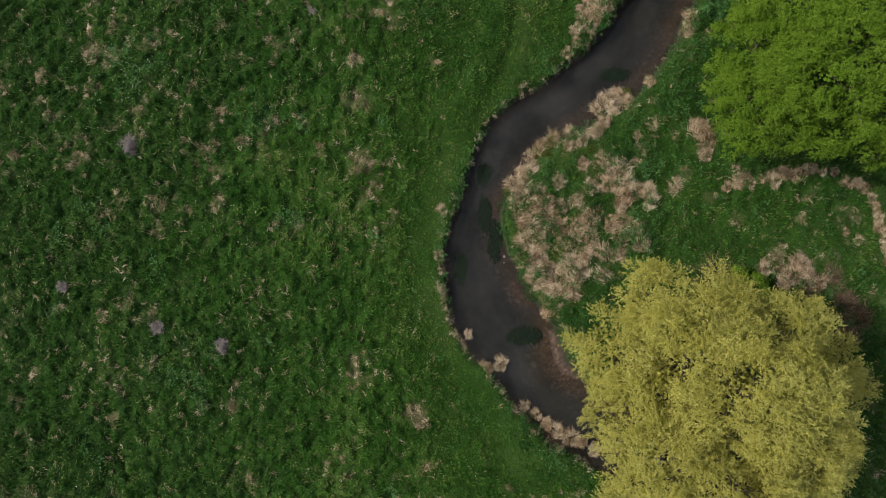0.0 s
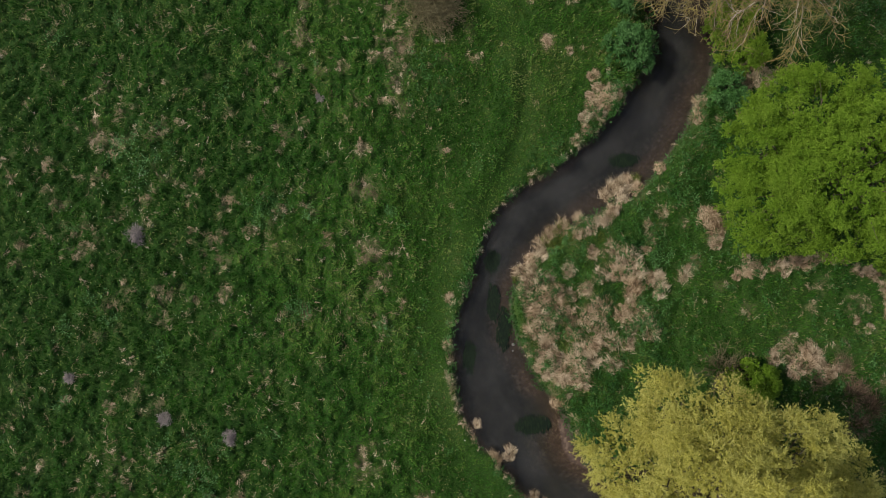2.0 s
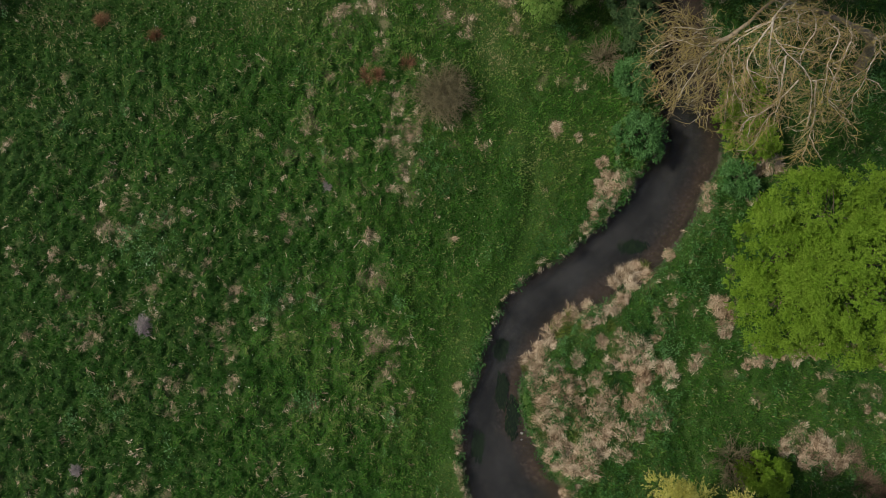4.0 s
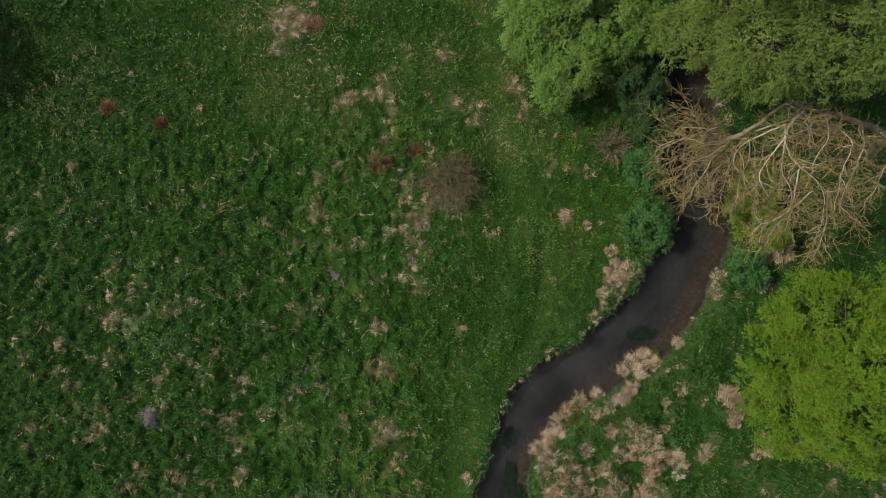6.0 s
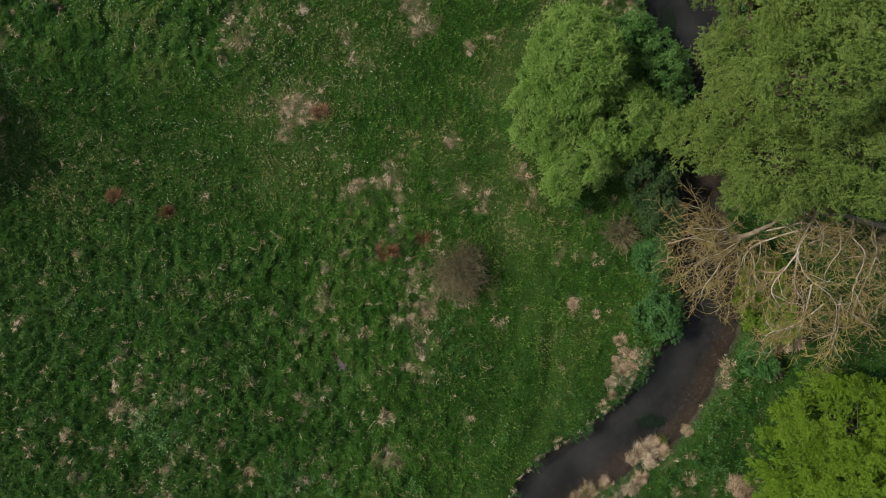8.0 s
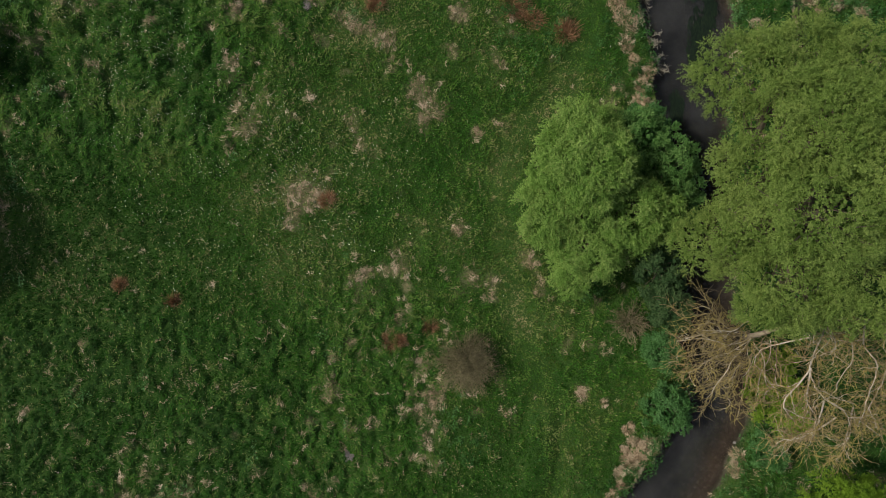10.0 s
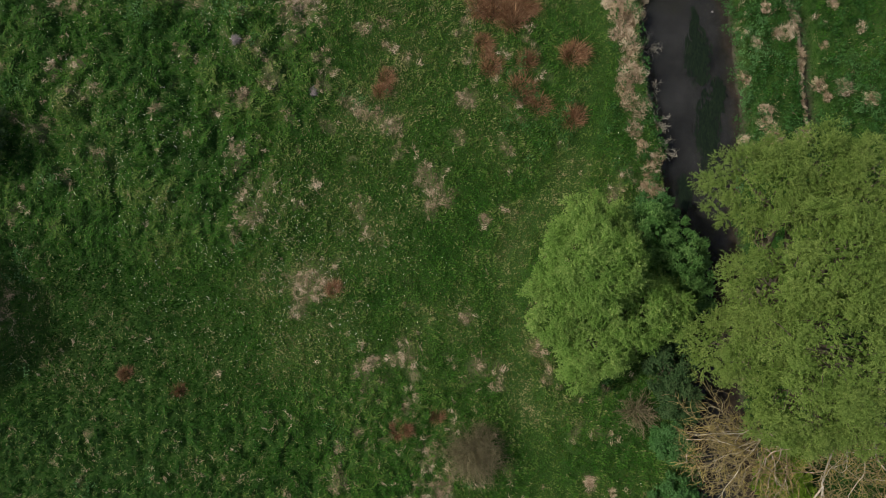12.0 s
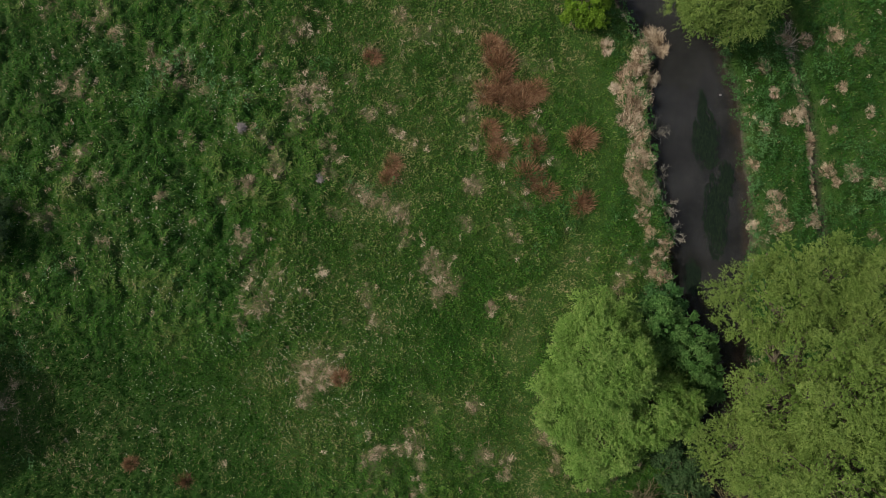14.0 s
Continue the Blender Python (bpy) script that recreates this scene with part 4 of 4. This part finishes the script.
planted("dry_reed_clump", REEDS, [(3.1, -4.3, 0.5), (2.4, -4.5, 0.55), (1.55, -2.9, 0.45), (4.3, -6.3, 0.4), (4.8, -6.7, 0.5), (5.25, -7.15, 0.55), (5.8, -7.5, 0.6), (6.4, -7.8, 0.6), (6.9, -8.05, 0.5), (7.5, -8.4, 0.5), (0.2, 0.9, 0.4), (0.3, 3.0, 0.4),
                                  (10.5, 9.3, 0.5), (12.2, 11.7, 0.6), (12.3, 12.3, 0.6), (14.4, 13.3, 0.8), (13.8, 12.7, 0.8), (14.8, 14.2, 0.8), (14.2, 12.2, 0.7), (15.2, 13.6, 0.8)],
        "small dry grass clump overhanging the bank", "grass clump", "dry bank grass", 66)
planted("dry_reed_clump", REEDS, [(7.1, 13.7, 0.5), (7.4, 13.1, 0.6), (8.0, 12.9, 0.7), (6.8, 11.7, 0.5), (7.2, 12.2, 0.6), (7.6, 12.5, 0.7), (6.7, 11.1, 0.5), (6.3, 10.6, 0.5), (7.0, 12.7, 0.5), (7.5, 11.8, 0.6), (8.4, 12.8, 0.5), (6.0, 14.9, 0.4), (4.9, 15.4, 0.4)],
        "tan dead grass clump on the west bank", "grass clump", "dry bank grass", 67)
planted("dry_reed_clump", REEDS, [(8.1, 40.6), (7.7, 40.2), (7.3, 39.6), (7.1, 39.0), (6.8, 38.4), (6.6, 37.9), (6.9, 37.3), (6.7, 36.7), (7.0, 36.2), (7.3, 35.8, 0.8), (8.0, 38.6, 0.7), (8.4, 40.3, 0.8), (7.2, 34.8, 0.8), (6.8, 34.5, 0.6), (7.6, 34.6, 0.6), (8.1, 29.1, 0.7), (7.8, 29.3, 0.5), (7.4, 37.5, 0.7), (5.7, 40.1, 0.7), (6.1, 38.1, 0.5)],
        "straw-coloured dead reed clump along the water's edge", "reed clump", "dry reeds by the water", 68, (0.85, 1.1))
planted("dry_grass_clump", THIN, [(7.2, 33.4, 0.7), (6.8, 34.0, 0.7), (7.5, 32.9, 0.7), (8.4, 30.7, 0.6), (7.3, 32.0, 0.6), (7.6, 31.2, 0.6), (6.9, 33.2, 0.5), (7.0, 35.3, 0.6), (8.0, 30.0, 0.6)],
        "thin dead grass clump among green herbs by the water", "grass clump", "dry reeds by the water", 78)
RIDGE = flowing(np.array([(14.8, 39.4), (15.05, 38.2), (15.3, 37.0), (15.42, 35.8), (15.5, 34.4), (15.6, 32.8), (15.75, 31.6)]), 0.28)
planted("dry_reed_clump", REEDS, [(x, y, 0.28 + 0.24 * max(0.0, 1 - abs(y - 35.8) / 2.0)) for x, y in RIDGE] + [(15.0, 37.9, 0.6), (15.3, 37.5, 0.5), (13.6, 32.9, 0.6), (13.7, 32.2, 0.7), (13.9, 31.5, 0.6), (12.7, 34.5, 0.5), (12.7, 31.5, 0.5), (17.4, 34.0, 0.6), (13.7, 37.9, 0.4), (14.2, 40.4, 0.6)],
        "pale dead grass clump along the ditch", "grass clump", "dry grass along the ditch", 69, (0.9, 1.25), -0.10)
planted("dry_grass_clump", THIN, [(14.7, 36.7, 0.6), (15.3, 31.8, 0.7), (14.2, 36.7, 0.5), (16.3, 34.2, 0.6), (16.8, 40.8, 0.7), (16.6, 33.6, 0.5), (15.4, 40.5, 0.6), (14.6, 40.8, 0.6), (18.4, 37.0, 0.5), (17.0, 38.2, 0.5), (13.2, 39.2, 0.5), (18.8, 33.6, 0.6), (16.6, 36.2, 0.5), (17.9, 40.0, 0.5), (13.2, 36.2, 0.4)],
        "thin dead grass clump in the rank grass by the ditch", "grass clump", "dry grass along the ditch", 79, (0.9, 1.25))


def water_weed(x, y, rx, ry, n, seed):
    """A bed of trailing weed just under the water."""
    r = np.random.default_rng(seed)
    a, q = r.random(n) * 6.283, np.minimum(np.abs(r.normal(size=n)) * 0.55, 1.2)
    root = np.stack([np.cos(a) * q * rx + 0.05 * np.sin(5 * np.sin(a) * q * ry), np.sin(a) * q * ry, 0.006 - 0.006 * np.minimum(q, 1.0)], 1)
    way = unit(np.stack([r.normal(size=n) * 0.25, -np.ones(n) + r.normal(size=n) * 0.15, r.normal(size=n) * 0.004], 1))
    v, f, t = kites(root, way, 0.16 + 0.22 * r.random(n), 0.075, 0.004, r.random(n), seed, 0.5, np.tile((0.0, 0.0, 1.0), (n, 1)))
    ob = tagged(new("water_weed", array_mesh("water_weed", v, f, WEED, t)), "dark green bed of water weed under the surface", "water weed", "weed beds in the stream", "stuff")
    ob.location = (x, y, -0.464)


for k, (x, y, rx, ry) in enumerate([(2.35, 3.0, 0.22, 0.75), (2.85, 1.7, 0.25, 0.85), (4.2, -2.85, 0.7, 0.35), (8.7, 9.9, 0.6, 0.25), (10.65, 35.9, 0.55, 1.2), (11.05, 32.2, 0.5, 1.7), (10.5, 37.5, 0.16, 0.7), (11.6, 33.9, 0.3, 0.8),
                                    (9.85, 29.2, 0.3, 0.7), (2.3, 5.0, 0.3, 0.4), (1.2, 0.4, 0.25, 0.6)]):
    water_weed(x, y, rx, ry, int(2200 * rx * ry) + 350, 90 + k)


GREY = leafy("grey_dead_stems", [(0.0, (0.09, 0.08, 0.08)), (0.5, (0.18, 0.16, 0.155)), (1.0, (0.33, 0.29, 0.27))], 0.1, 0.8)
planted("dead_thistle_patch", [mat_mesh("dead_thistle_patch", 700, 0.42, 180 + k, GREY) for k in range(2)],
        [(-14.5, 6.0, 0.85), (-13.0, -2.5, 0.6), (-10.0, -3.4, 0.6), (-17.4, -0.6, 0.5), (-8.0, 33.8, 0.6), (-5.9, 12.6, 0.5), (-11.6, 36.1, 0.5)],
        "matted grey-lilac patch of dead thistle stems", "dead thistles", "grey thistle patches", 181, (0.85, 1.15))
for x, y, seed in ((8.3, 36.4, 191), (8.4, 34.2, 192), (8.6, 32.6, 193), (8.9, 31.2, 194)):
    bare_bush(x, y, 0.55, 0.4, 26, seed, "small spray of bare twigs over the water", DEADWOOD)


def stone(x, y, size, seed):
    """A rounded, uneven cobble."""
    r = np.random.default_rng(seed)
    bm = bmesh.new()
    bmesh.ops.create_icosphere(bm, subdivisions=2, radius=size)
    for vert in bm.verts:
        vert.co = Vector((vert.co.x * 1.3, vert.co.y, vert.co.z * 0.7)) * (0.85 + 0.3 * float(r.random()))
    me = bpy.data.meshes.new("stone")
    bm.to_mesh(me)
    bm.free()
    me.materials.append(STONE)
    ob = tagged(new("stone", shaded(me)), "pale cobble in the shallow water", "stone", "cobbles in the stream")
    ob.location = (x, y, -0.47)


STONE = bark("stone", (0.11, 0.105, 0.10), (0.27, 0.255, 0.24), 12.0)
for k, (x, y, size) in enumerate([(3.3, 0.85, 0.06), (3.28, 0.55, 0.04), (11.4, 38.0, 0.05), (12.4, 12.9, 0.07)]):
    stone(x, y, size, 300 + k)


# ---------------------------------------------------------------- the sward, from tall grass to flowers
def scattered(n, seed, x0=-24.5, x1=23.5, y0=-14.5, y1=46.5):
    r = np.random.default_rng(seed)
    return r.uniform(x0, x1, n), r.uniform(y0, y1, n), r


def lushness(x, y, gap, bank):
    """Where nettles and broad herbs crowd out the grass: along the banks and east of the stream."""
    by_water = smooth(2.2, 0.2, gap) * 0.75
    east = np.where(bank < 0, 0.55, 0.0) * smooth(0.4, 0.62, fbm(x, y, 2.4, 51)) + np.where(bank < 0, 0.30, 0.0)
    east = east * (1 - 0.75 * smooth(9.8, 11.2, x) * smooth(18, 15, y) * smooth(-3, -1, y))
    spots = smooth(0.70, 0.80, fbm(x, y, 2.2, 61)) * 0.5
    patch = 0 * x
    for px, py, r in ((-0.7, 13.6, 1.7), (1.9, 9.8, 1.1), (-8.4, 7.4, 1.2), (-14.1, 9.8, 1.8), (-7.0, 2.5, 1.0), (-11.1, -4.1, 1.3), (-3.0, 1.5, 0.9)):
        patch = patch + smooth(1.1, 0.3, np.hypot(x - px, y - py) / r) * smooth(0.30, 0.5, fbm(x, y, 0.8, 63))
    return np.clip(np.maximum(np.maximum(by_water, east), np.maximum(spots, patch * 0.8)), 0, 1)


def blades_at(x, y, z, per, spread, tall, width, tone, seed, lean=0.35, sag=0.3, rise=0.6):
    """per blades from each of the tufts at x, y."""
    r = np.random.default_rng(seed)
    n = len(x) * per
    rep = lambda q: np.repeat(np.broadcast_to(q, len(x)), per)
    a = r.random(n) * 6.283
    q = np.sqrt(r.random(n))
    root = np.stack([rep(x) + np.cos(a) * q * rep(spread), rep(y) + np.sin(a) * q * rep(spread), rep(z) - 0.03], 1)
    way = unit(np.stack([np.cos(a) * 0.55 * q + r.normal(size=n) * 0.3 + lean, np.sin(a) * 0.55 * q + r.normal(size=n) * 0.3 - lean * 0.35, np.full(n, rise)], 1))
    return leaflets(root, way, rep(tall) * (0.6 + 0.8 * r.random(n)), rep(width) * (0.7 + 0.6 * r.random(n)), sag, rep(tone) + 0.22 * (r.random(n) - 0.5), seed + 1)


def stuff(name, pieces, material, label, category):
    v, f, t = pieces
    tagged(new(name, array_mesh(name, v, f, material, t)), label, category, kind="stuff")


def sward_tone(x, y, trod, dry):
    """From dark lush green (0) to yellowish straw (1)."""
    return (-0.26 * smooth(11.5, 13.5, x) * smooth(24, 28, y) + 0.10 + 0.35 * smooth(-22, -1, x) + 0.10 * smooth(12, 24, y) * smooth(-17, -8, x) + 0.66 * (fbm(x, y, 4.5, 75) - 0.5) + 0.52 * (fbm(x, y, 1.1, 77) - 0.5) + 0.15 * trod + 0.10 * dry - 0.17 * smooth(22, 12, y) * smooth(3, -5, x) + 0.15 * smooth(21, 27, y) * smooth(-5, -12, x))


def strawy(x, y):
    """The share of dead blades among the living."""
    return np.clip(0.08 + 0.44 * smooth(0.38, 0.64, fbm(x, y, 4.0, 91)) * (0.5 + 0.5 * smooth(0.4, 0.6, fbm(x, y, 1.0, 93))) * smooth(5, -2, x) * (0.2 + 0.8 * smooth(10, 22, y)) * (0.5 + 0.5 * smooth(-19, -9, x)), 0, 0.5)


def wisped(x, y, size, seed):
    """A direction that turns slowly over the place, so that neighbouring blades lie in wisps."""
    a = fbm(x, y, size, seed, 2) * 14.0
    return np.cos(a), np.sin(a)


def build_grass():
    """Blades all over the mounds, combed in wisps, tall and arching on the rank ground and short elsewhere."""
    x, y, r = scattered(740000, 101, -24.0, 22.0, -12.5, 43.0)
    gap, bank, dry = sampled(GAPS, x, y), np.sign(sampled(BANKS, x, y)), sampled(DRYNESS, x, y)
    lush, trod, rank = lushness(x, y, gap, bank), smooth(1.1, 0.25, near_line(x, y, TRACK)), rankness(x, y)
    keep = (gap > np.where(bank > 0, 0.22, 0.1)) & (r.random(len(x)) > 0.62 * dry) & (r.random(len(x)) > 0.5 * lush) & (near_line(x, y, DITCH) > 0.3)
    keep &= (bank > 0) | (r.random(len(x)) < 0.75)
    x, y, gap, bank, trod, dry, rank = x[keep], y[keep], gap[keep], bank[keep], trod[keep], dry[keep], rank[keep]
    n = len(x)
    z = sampled(HEIGHTS, x, y)
    slope_x = (sampled(HEIGHTS, x + 0.15, y) - sampled(HEIGHTS, x - 0.15, y)) / 0.3
    slope_y = (sampled(HEIGHTS, x, y + 0.15) - sampled(HEIGHTS, x, y - 0.15)) / 0.3
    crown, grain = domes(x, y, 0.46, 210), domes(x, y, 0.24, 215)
    cx, cy = wisped(x, y, 0.55, 221)
    comb = 0.35 + 0.35 * rank
    way = unit(np.stack([-slope_x * 0.45 + comb * cx + r.normal(size=n) * 0.30 + 0.12, -slope_y * 0.45 + comb * cy + r.normal(size=n) * 0.30, 0.50 + 0.30 * r.random(n) + 0.22 * rank], 1))
    wisp = fbm(x, y, 0.30, 225, 2)
    # crown, grain and bushy paint shading into the tint: lit tops, shaded hollows
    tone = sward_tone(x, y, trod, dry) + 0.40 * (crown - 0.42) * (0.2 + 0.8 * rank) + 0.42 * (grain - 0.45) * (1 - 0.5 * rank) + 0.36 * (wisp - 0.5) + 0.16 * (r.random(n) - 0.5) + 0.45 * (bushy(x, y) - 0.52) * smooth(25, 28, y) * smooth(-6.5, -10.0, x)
    tone = np.where(tone > 0.62, 0.62 + 0.6 * (tone - 0.62), tone)
    dead = (0.25 + 0.75 * smooth(0.54, 0.68, fbm(x, y, 0.35, 227, 2))) * np.minimum(1.0, (2.4 + 1.2 * rank) * strawy(x, y)) * (0.88 - 0.30 * rank) * (1 - 0.7 * trod)
    tone = np.where(r.random(n) < dead, 0.68 + 0.30 * r.random(n) - 0.10 * rank, np.maximum(tone, 0.10))
    long = ((0.10 + 0.08 * r.random(n)) * (1 - rank) + (0.12 + 0.12 * r.random(n)) * rank) * (1 - 0.3 * trod) * (0.75 + 0.5 * crown)
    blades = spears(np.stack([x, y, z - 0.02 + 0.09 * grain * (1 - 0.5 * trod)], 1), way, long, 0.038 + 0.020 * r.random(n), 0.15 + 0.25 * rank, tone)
    n = 110000
    reach = r.exponential(16.0, n)
    side = r.integers(0, 4, n)
    along = r.random(n)
    x = np.where(side == 0, -23.8 - reach, np.where(side == 1, 21.8 + reach, -23.8 - reach + along * (45.6 + 2 * reach)))
    y = np.where(side == 2, -12.3 - reach, np.where(side == 3, 42.8 + reach, -12.3 - reach + along * (55.1 + 2 * reach)))
    gap, bank = from_stream(x, y)
    keep = (gap > 0.3) & (reach < 70)
    x, y, gap, bank, reach = x[keep], y[keep], gap[keep], bank[keep], reach[keep]
    n = len(x)
    a, q = r.random(n) * 6.283, r.random(n)
    way = unit(np.stack([np.cos(a) * q + 0.25, np.sin(a) * q - 0.08, 0.8 + 0 * q], 1))
    grow = 1 + reach / 14
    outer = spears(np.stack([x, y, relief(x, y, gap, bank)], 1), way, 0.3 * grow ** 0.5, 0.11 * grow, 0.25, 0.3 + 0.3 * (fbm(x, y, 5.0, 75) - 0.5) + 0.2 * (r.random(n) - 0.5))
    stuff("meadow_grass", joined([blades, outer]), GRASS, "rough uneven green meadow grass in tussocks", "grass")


def build_dry_grass():
    """Flattened thatch in the dry patches and on the bank's edge, and small pale wisps among the tussocks."""
    x, y, r = scattered(60000, 111)
    gap, bank, dry = sampled(GAPS, x, y), np.sign(sampled(BANKS, x, y)), sampled(DRYNESS, x, y)
    edge = np.maximum(smooth(0.75, 0.25, gap) * smooth(0.45, 0.7, fbm(x, y, 1.4, 115)) * 0.7, (bank > 0) * smooth(0.42, 0.25, gap) * smooth(0.33, 0.48, fbm(x, y, 0.9, 119)))
    keep = (gap > 0.1) & (r.random(len(x)) < np.maximum(dry * (1 - 0.25 * rankness(x, y)), edge) + 0.004)
    x, y = x[keep], y[keep]
    tone = 0.52 - 0.10 * rankness(x, y) + 1.1 * (fbm(x, y, 0.36, 118) - 0.5)
    per = 20
    n = len(x) * per
    cx, cy = wisped(np.repeat(x, per), np.repeat(y, per), 0.5, 231)
    px, py = np.repeat(x, per) + r.normal(size=n) * 0.07, np.repeat(y, per) + r.normal(size=n) * 0.07
    root = np.stack([px, py, sampled(HEIGHTS, px, py) + 0.03 + 0.10 * r.random(n)], 1)
    way = unit(np.stack([cx * 0.9 + r.normal(size=n) * 0.45, cy * 0.9 + r.normal(size=n) * 0.45, 0.40 + 0.2 * r.random(n)], 1))
    mats = spears(root, way, 0.08 + 0.13 * r.random(n), 0.011 + 0.009 * r.random(n), 0.30, np.repeat(tone, per) + 0.4 * (r.random(n) - 0.45))
    x, y, r = scattered(9000, 113)
    gap, bank = sampled(GAPS, x, y), np.sign(sampled(BANKS, x, y))
    chance = 0.04 + 0.22 * smooth(21, 17, y) + 0.34 * smooth(0.45, 0.62, fbm(x, y, 6.0, 116)) * smooth(0.47, 0.62, fbm(x, y, 1.7, 117))
    keep = (gap > 0.6) & (r.random(len(x)) < chance) & (near_line(x, y, TRACK) > 0.7) & ((x < -0.5 + 2 * r.random(len(x))) | (bank < 0))
    x, y = x[keep], y[keep]
    size = 0.35 + 0.85 * r.random(len(x)) ** 2
    per = 20
    n = len(x) * per
    k = np.repeat(size, per)
    cx, cy = wisped(x, y, 0.55, 221)
    shift = r.normal(size=n) * k * 0.22
    px = np.repeat(x, per) + np.repeat(cx, per) * shift + r.normal(size=n) * k * 0.07
    py = np.repeat(y, per) + np.repeat(cy, per) * shift + r.normal(size=n) * k * 0.07
    root = np.stack([px, py, sampled(HEIGHTS, px, py) + 0.05 + 0.10 * r.random(n)], 1)
    way = unit(np.stack([np.repeat(cx, per) + r.normal(size=n) * 0.35, np.repeat(cy, per) + r.normal(size=n) * 0.35, 0.5 + 0 * k], 1))
    wisps = spears(root, way, 0.08 + k * 0.10 * r.random(n), 0.012, 0.25, np.repeat(0.12 + 0.55 * r.random(len(x)), per) + 0.3 * (r.random(n) - 0.4))
    stuff("dead_grass", joined([mats, wisps]), DRY, "flattened beige dead grass between the green tussocks", "dead grass")


def build_nettles():
    x, y, r = scattered(80000, 121)
    gap, bank = sampled(GAPS, x, y), np.sign(sampled(BANKS, x, y))
    keep = (gap > np.where(bank < 0, np.where(y > 27, -0.40, -0.12), 0.05)) & (r.random(len(x)) < smooth(0.9, 0.3, gap) * (bank < 0) * (y > 26) + lushness(x, y, gap, bank)) & (near_line(x, y, TRACK) > 0.5)
    x, y, gap, bank = x[keep], y[keep], gap[keep], bank[keep]
    tall = 0.10 + 0.90 * smooth(0.3, 0.7, fbm(x, y, 0.9, 124))
    z = np.maximum(sampled(HEIGHTS, x, y), -0.3) + tall * (0.4 + 0.6 * r.random(len(x)))
    tone = -0.02 + 0.95 * fbm(x, y, 1.4, 126) + 0.25 * (tall - 0.4) + 0.3 * smooth(0.5, -1.5, x) + 0.25 * smooth(1.2, 0.2, gap) * (bank < 0) * (y > 26)
    stuff("nettle_bed", blades_at(x, y, z, 10, 0.15, 0.12, 0.07, tone, 122, 0.05, 0.45), NETTLE, "dense dark green nettles and herbs along the banks", "nettles")


def build_flowers():
    """Cream flower heads, each a small cross of petals, thick in the middle of the meadow."""
    x, y, r = scattered(125000, 131)
    gap, bank = sampled(GAPS, x, y), np.sign(sampled(BANKS, x, y))
    chance = 0.010 + 0 * x
    for cx, cy, s in ((-12.6, 26.2, 2.4), (-9.0, 26.6, 1.8), (-15.9, 28.9, 1.8), (-13.5, 23.0, 2.0), (-8.0, 23.2, 1.5), (-14.0, 30.3, 2.0), (-20.3, 38.6, 1.6), (-11.9, 38.0, 1.5),
                      (-12.0, 35.6, 1.2), (-18.5, 32.5, 2.4), (-6.0, 23.5, 1.4), (-5.0, 27.0, 2.0), (-6.4, 9.2, 1.0), (-10.0, 3.0, 1.0), (-15.0, 8.0, 1.5)):
        chance = chance + 0.34 * np.exp(-((x - cx) ** 2 + (y - cy) ** 2) / (2 * s * s))
    chance = chance + 0.8 * smooth(0.62, 0.72, fbm(x, y, 1.2, 137)) * smooth(0.9, 0.4, gap) * (bank > 0)
    keep = (gap > 0.15) & (r.random(len(x)) < chance * smooth(0.40, 0.55, fbm(x, y, 0.8, 135))) & (x < 9)
    x, y = x[keep], y[keep]
    z = sampled(HEIGHTS, x, y) + 0.14 + 0.12 * r.random(len(x))
    stuff("meadow_flower", blades_at(x, y, z, 3, 0.014, 0.031, 0.034, 0.3 + 0.6 * r.random(len(x)), 132, 0.0, 0.4), PETAL, "scattered small cream-white meadow flowers", "flowers")


build_grass()
build_dry_grass()
build_nettles()
build_flowers()
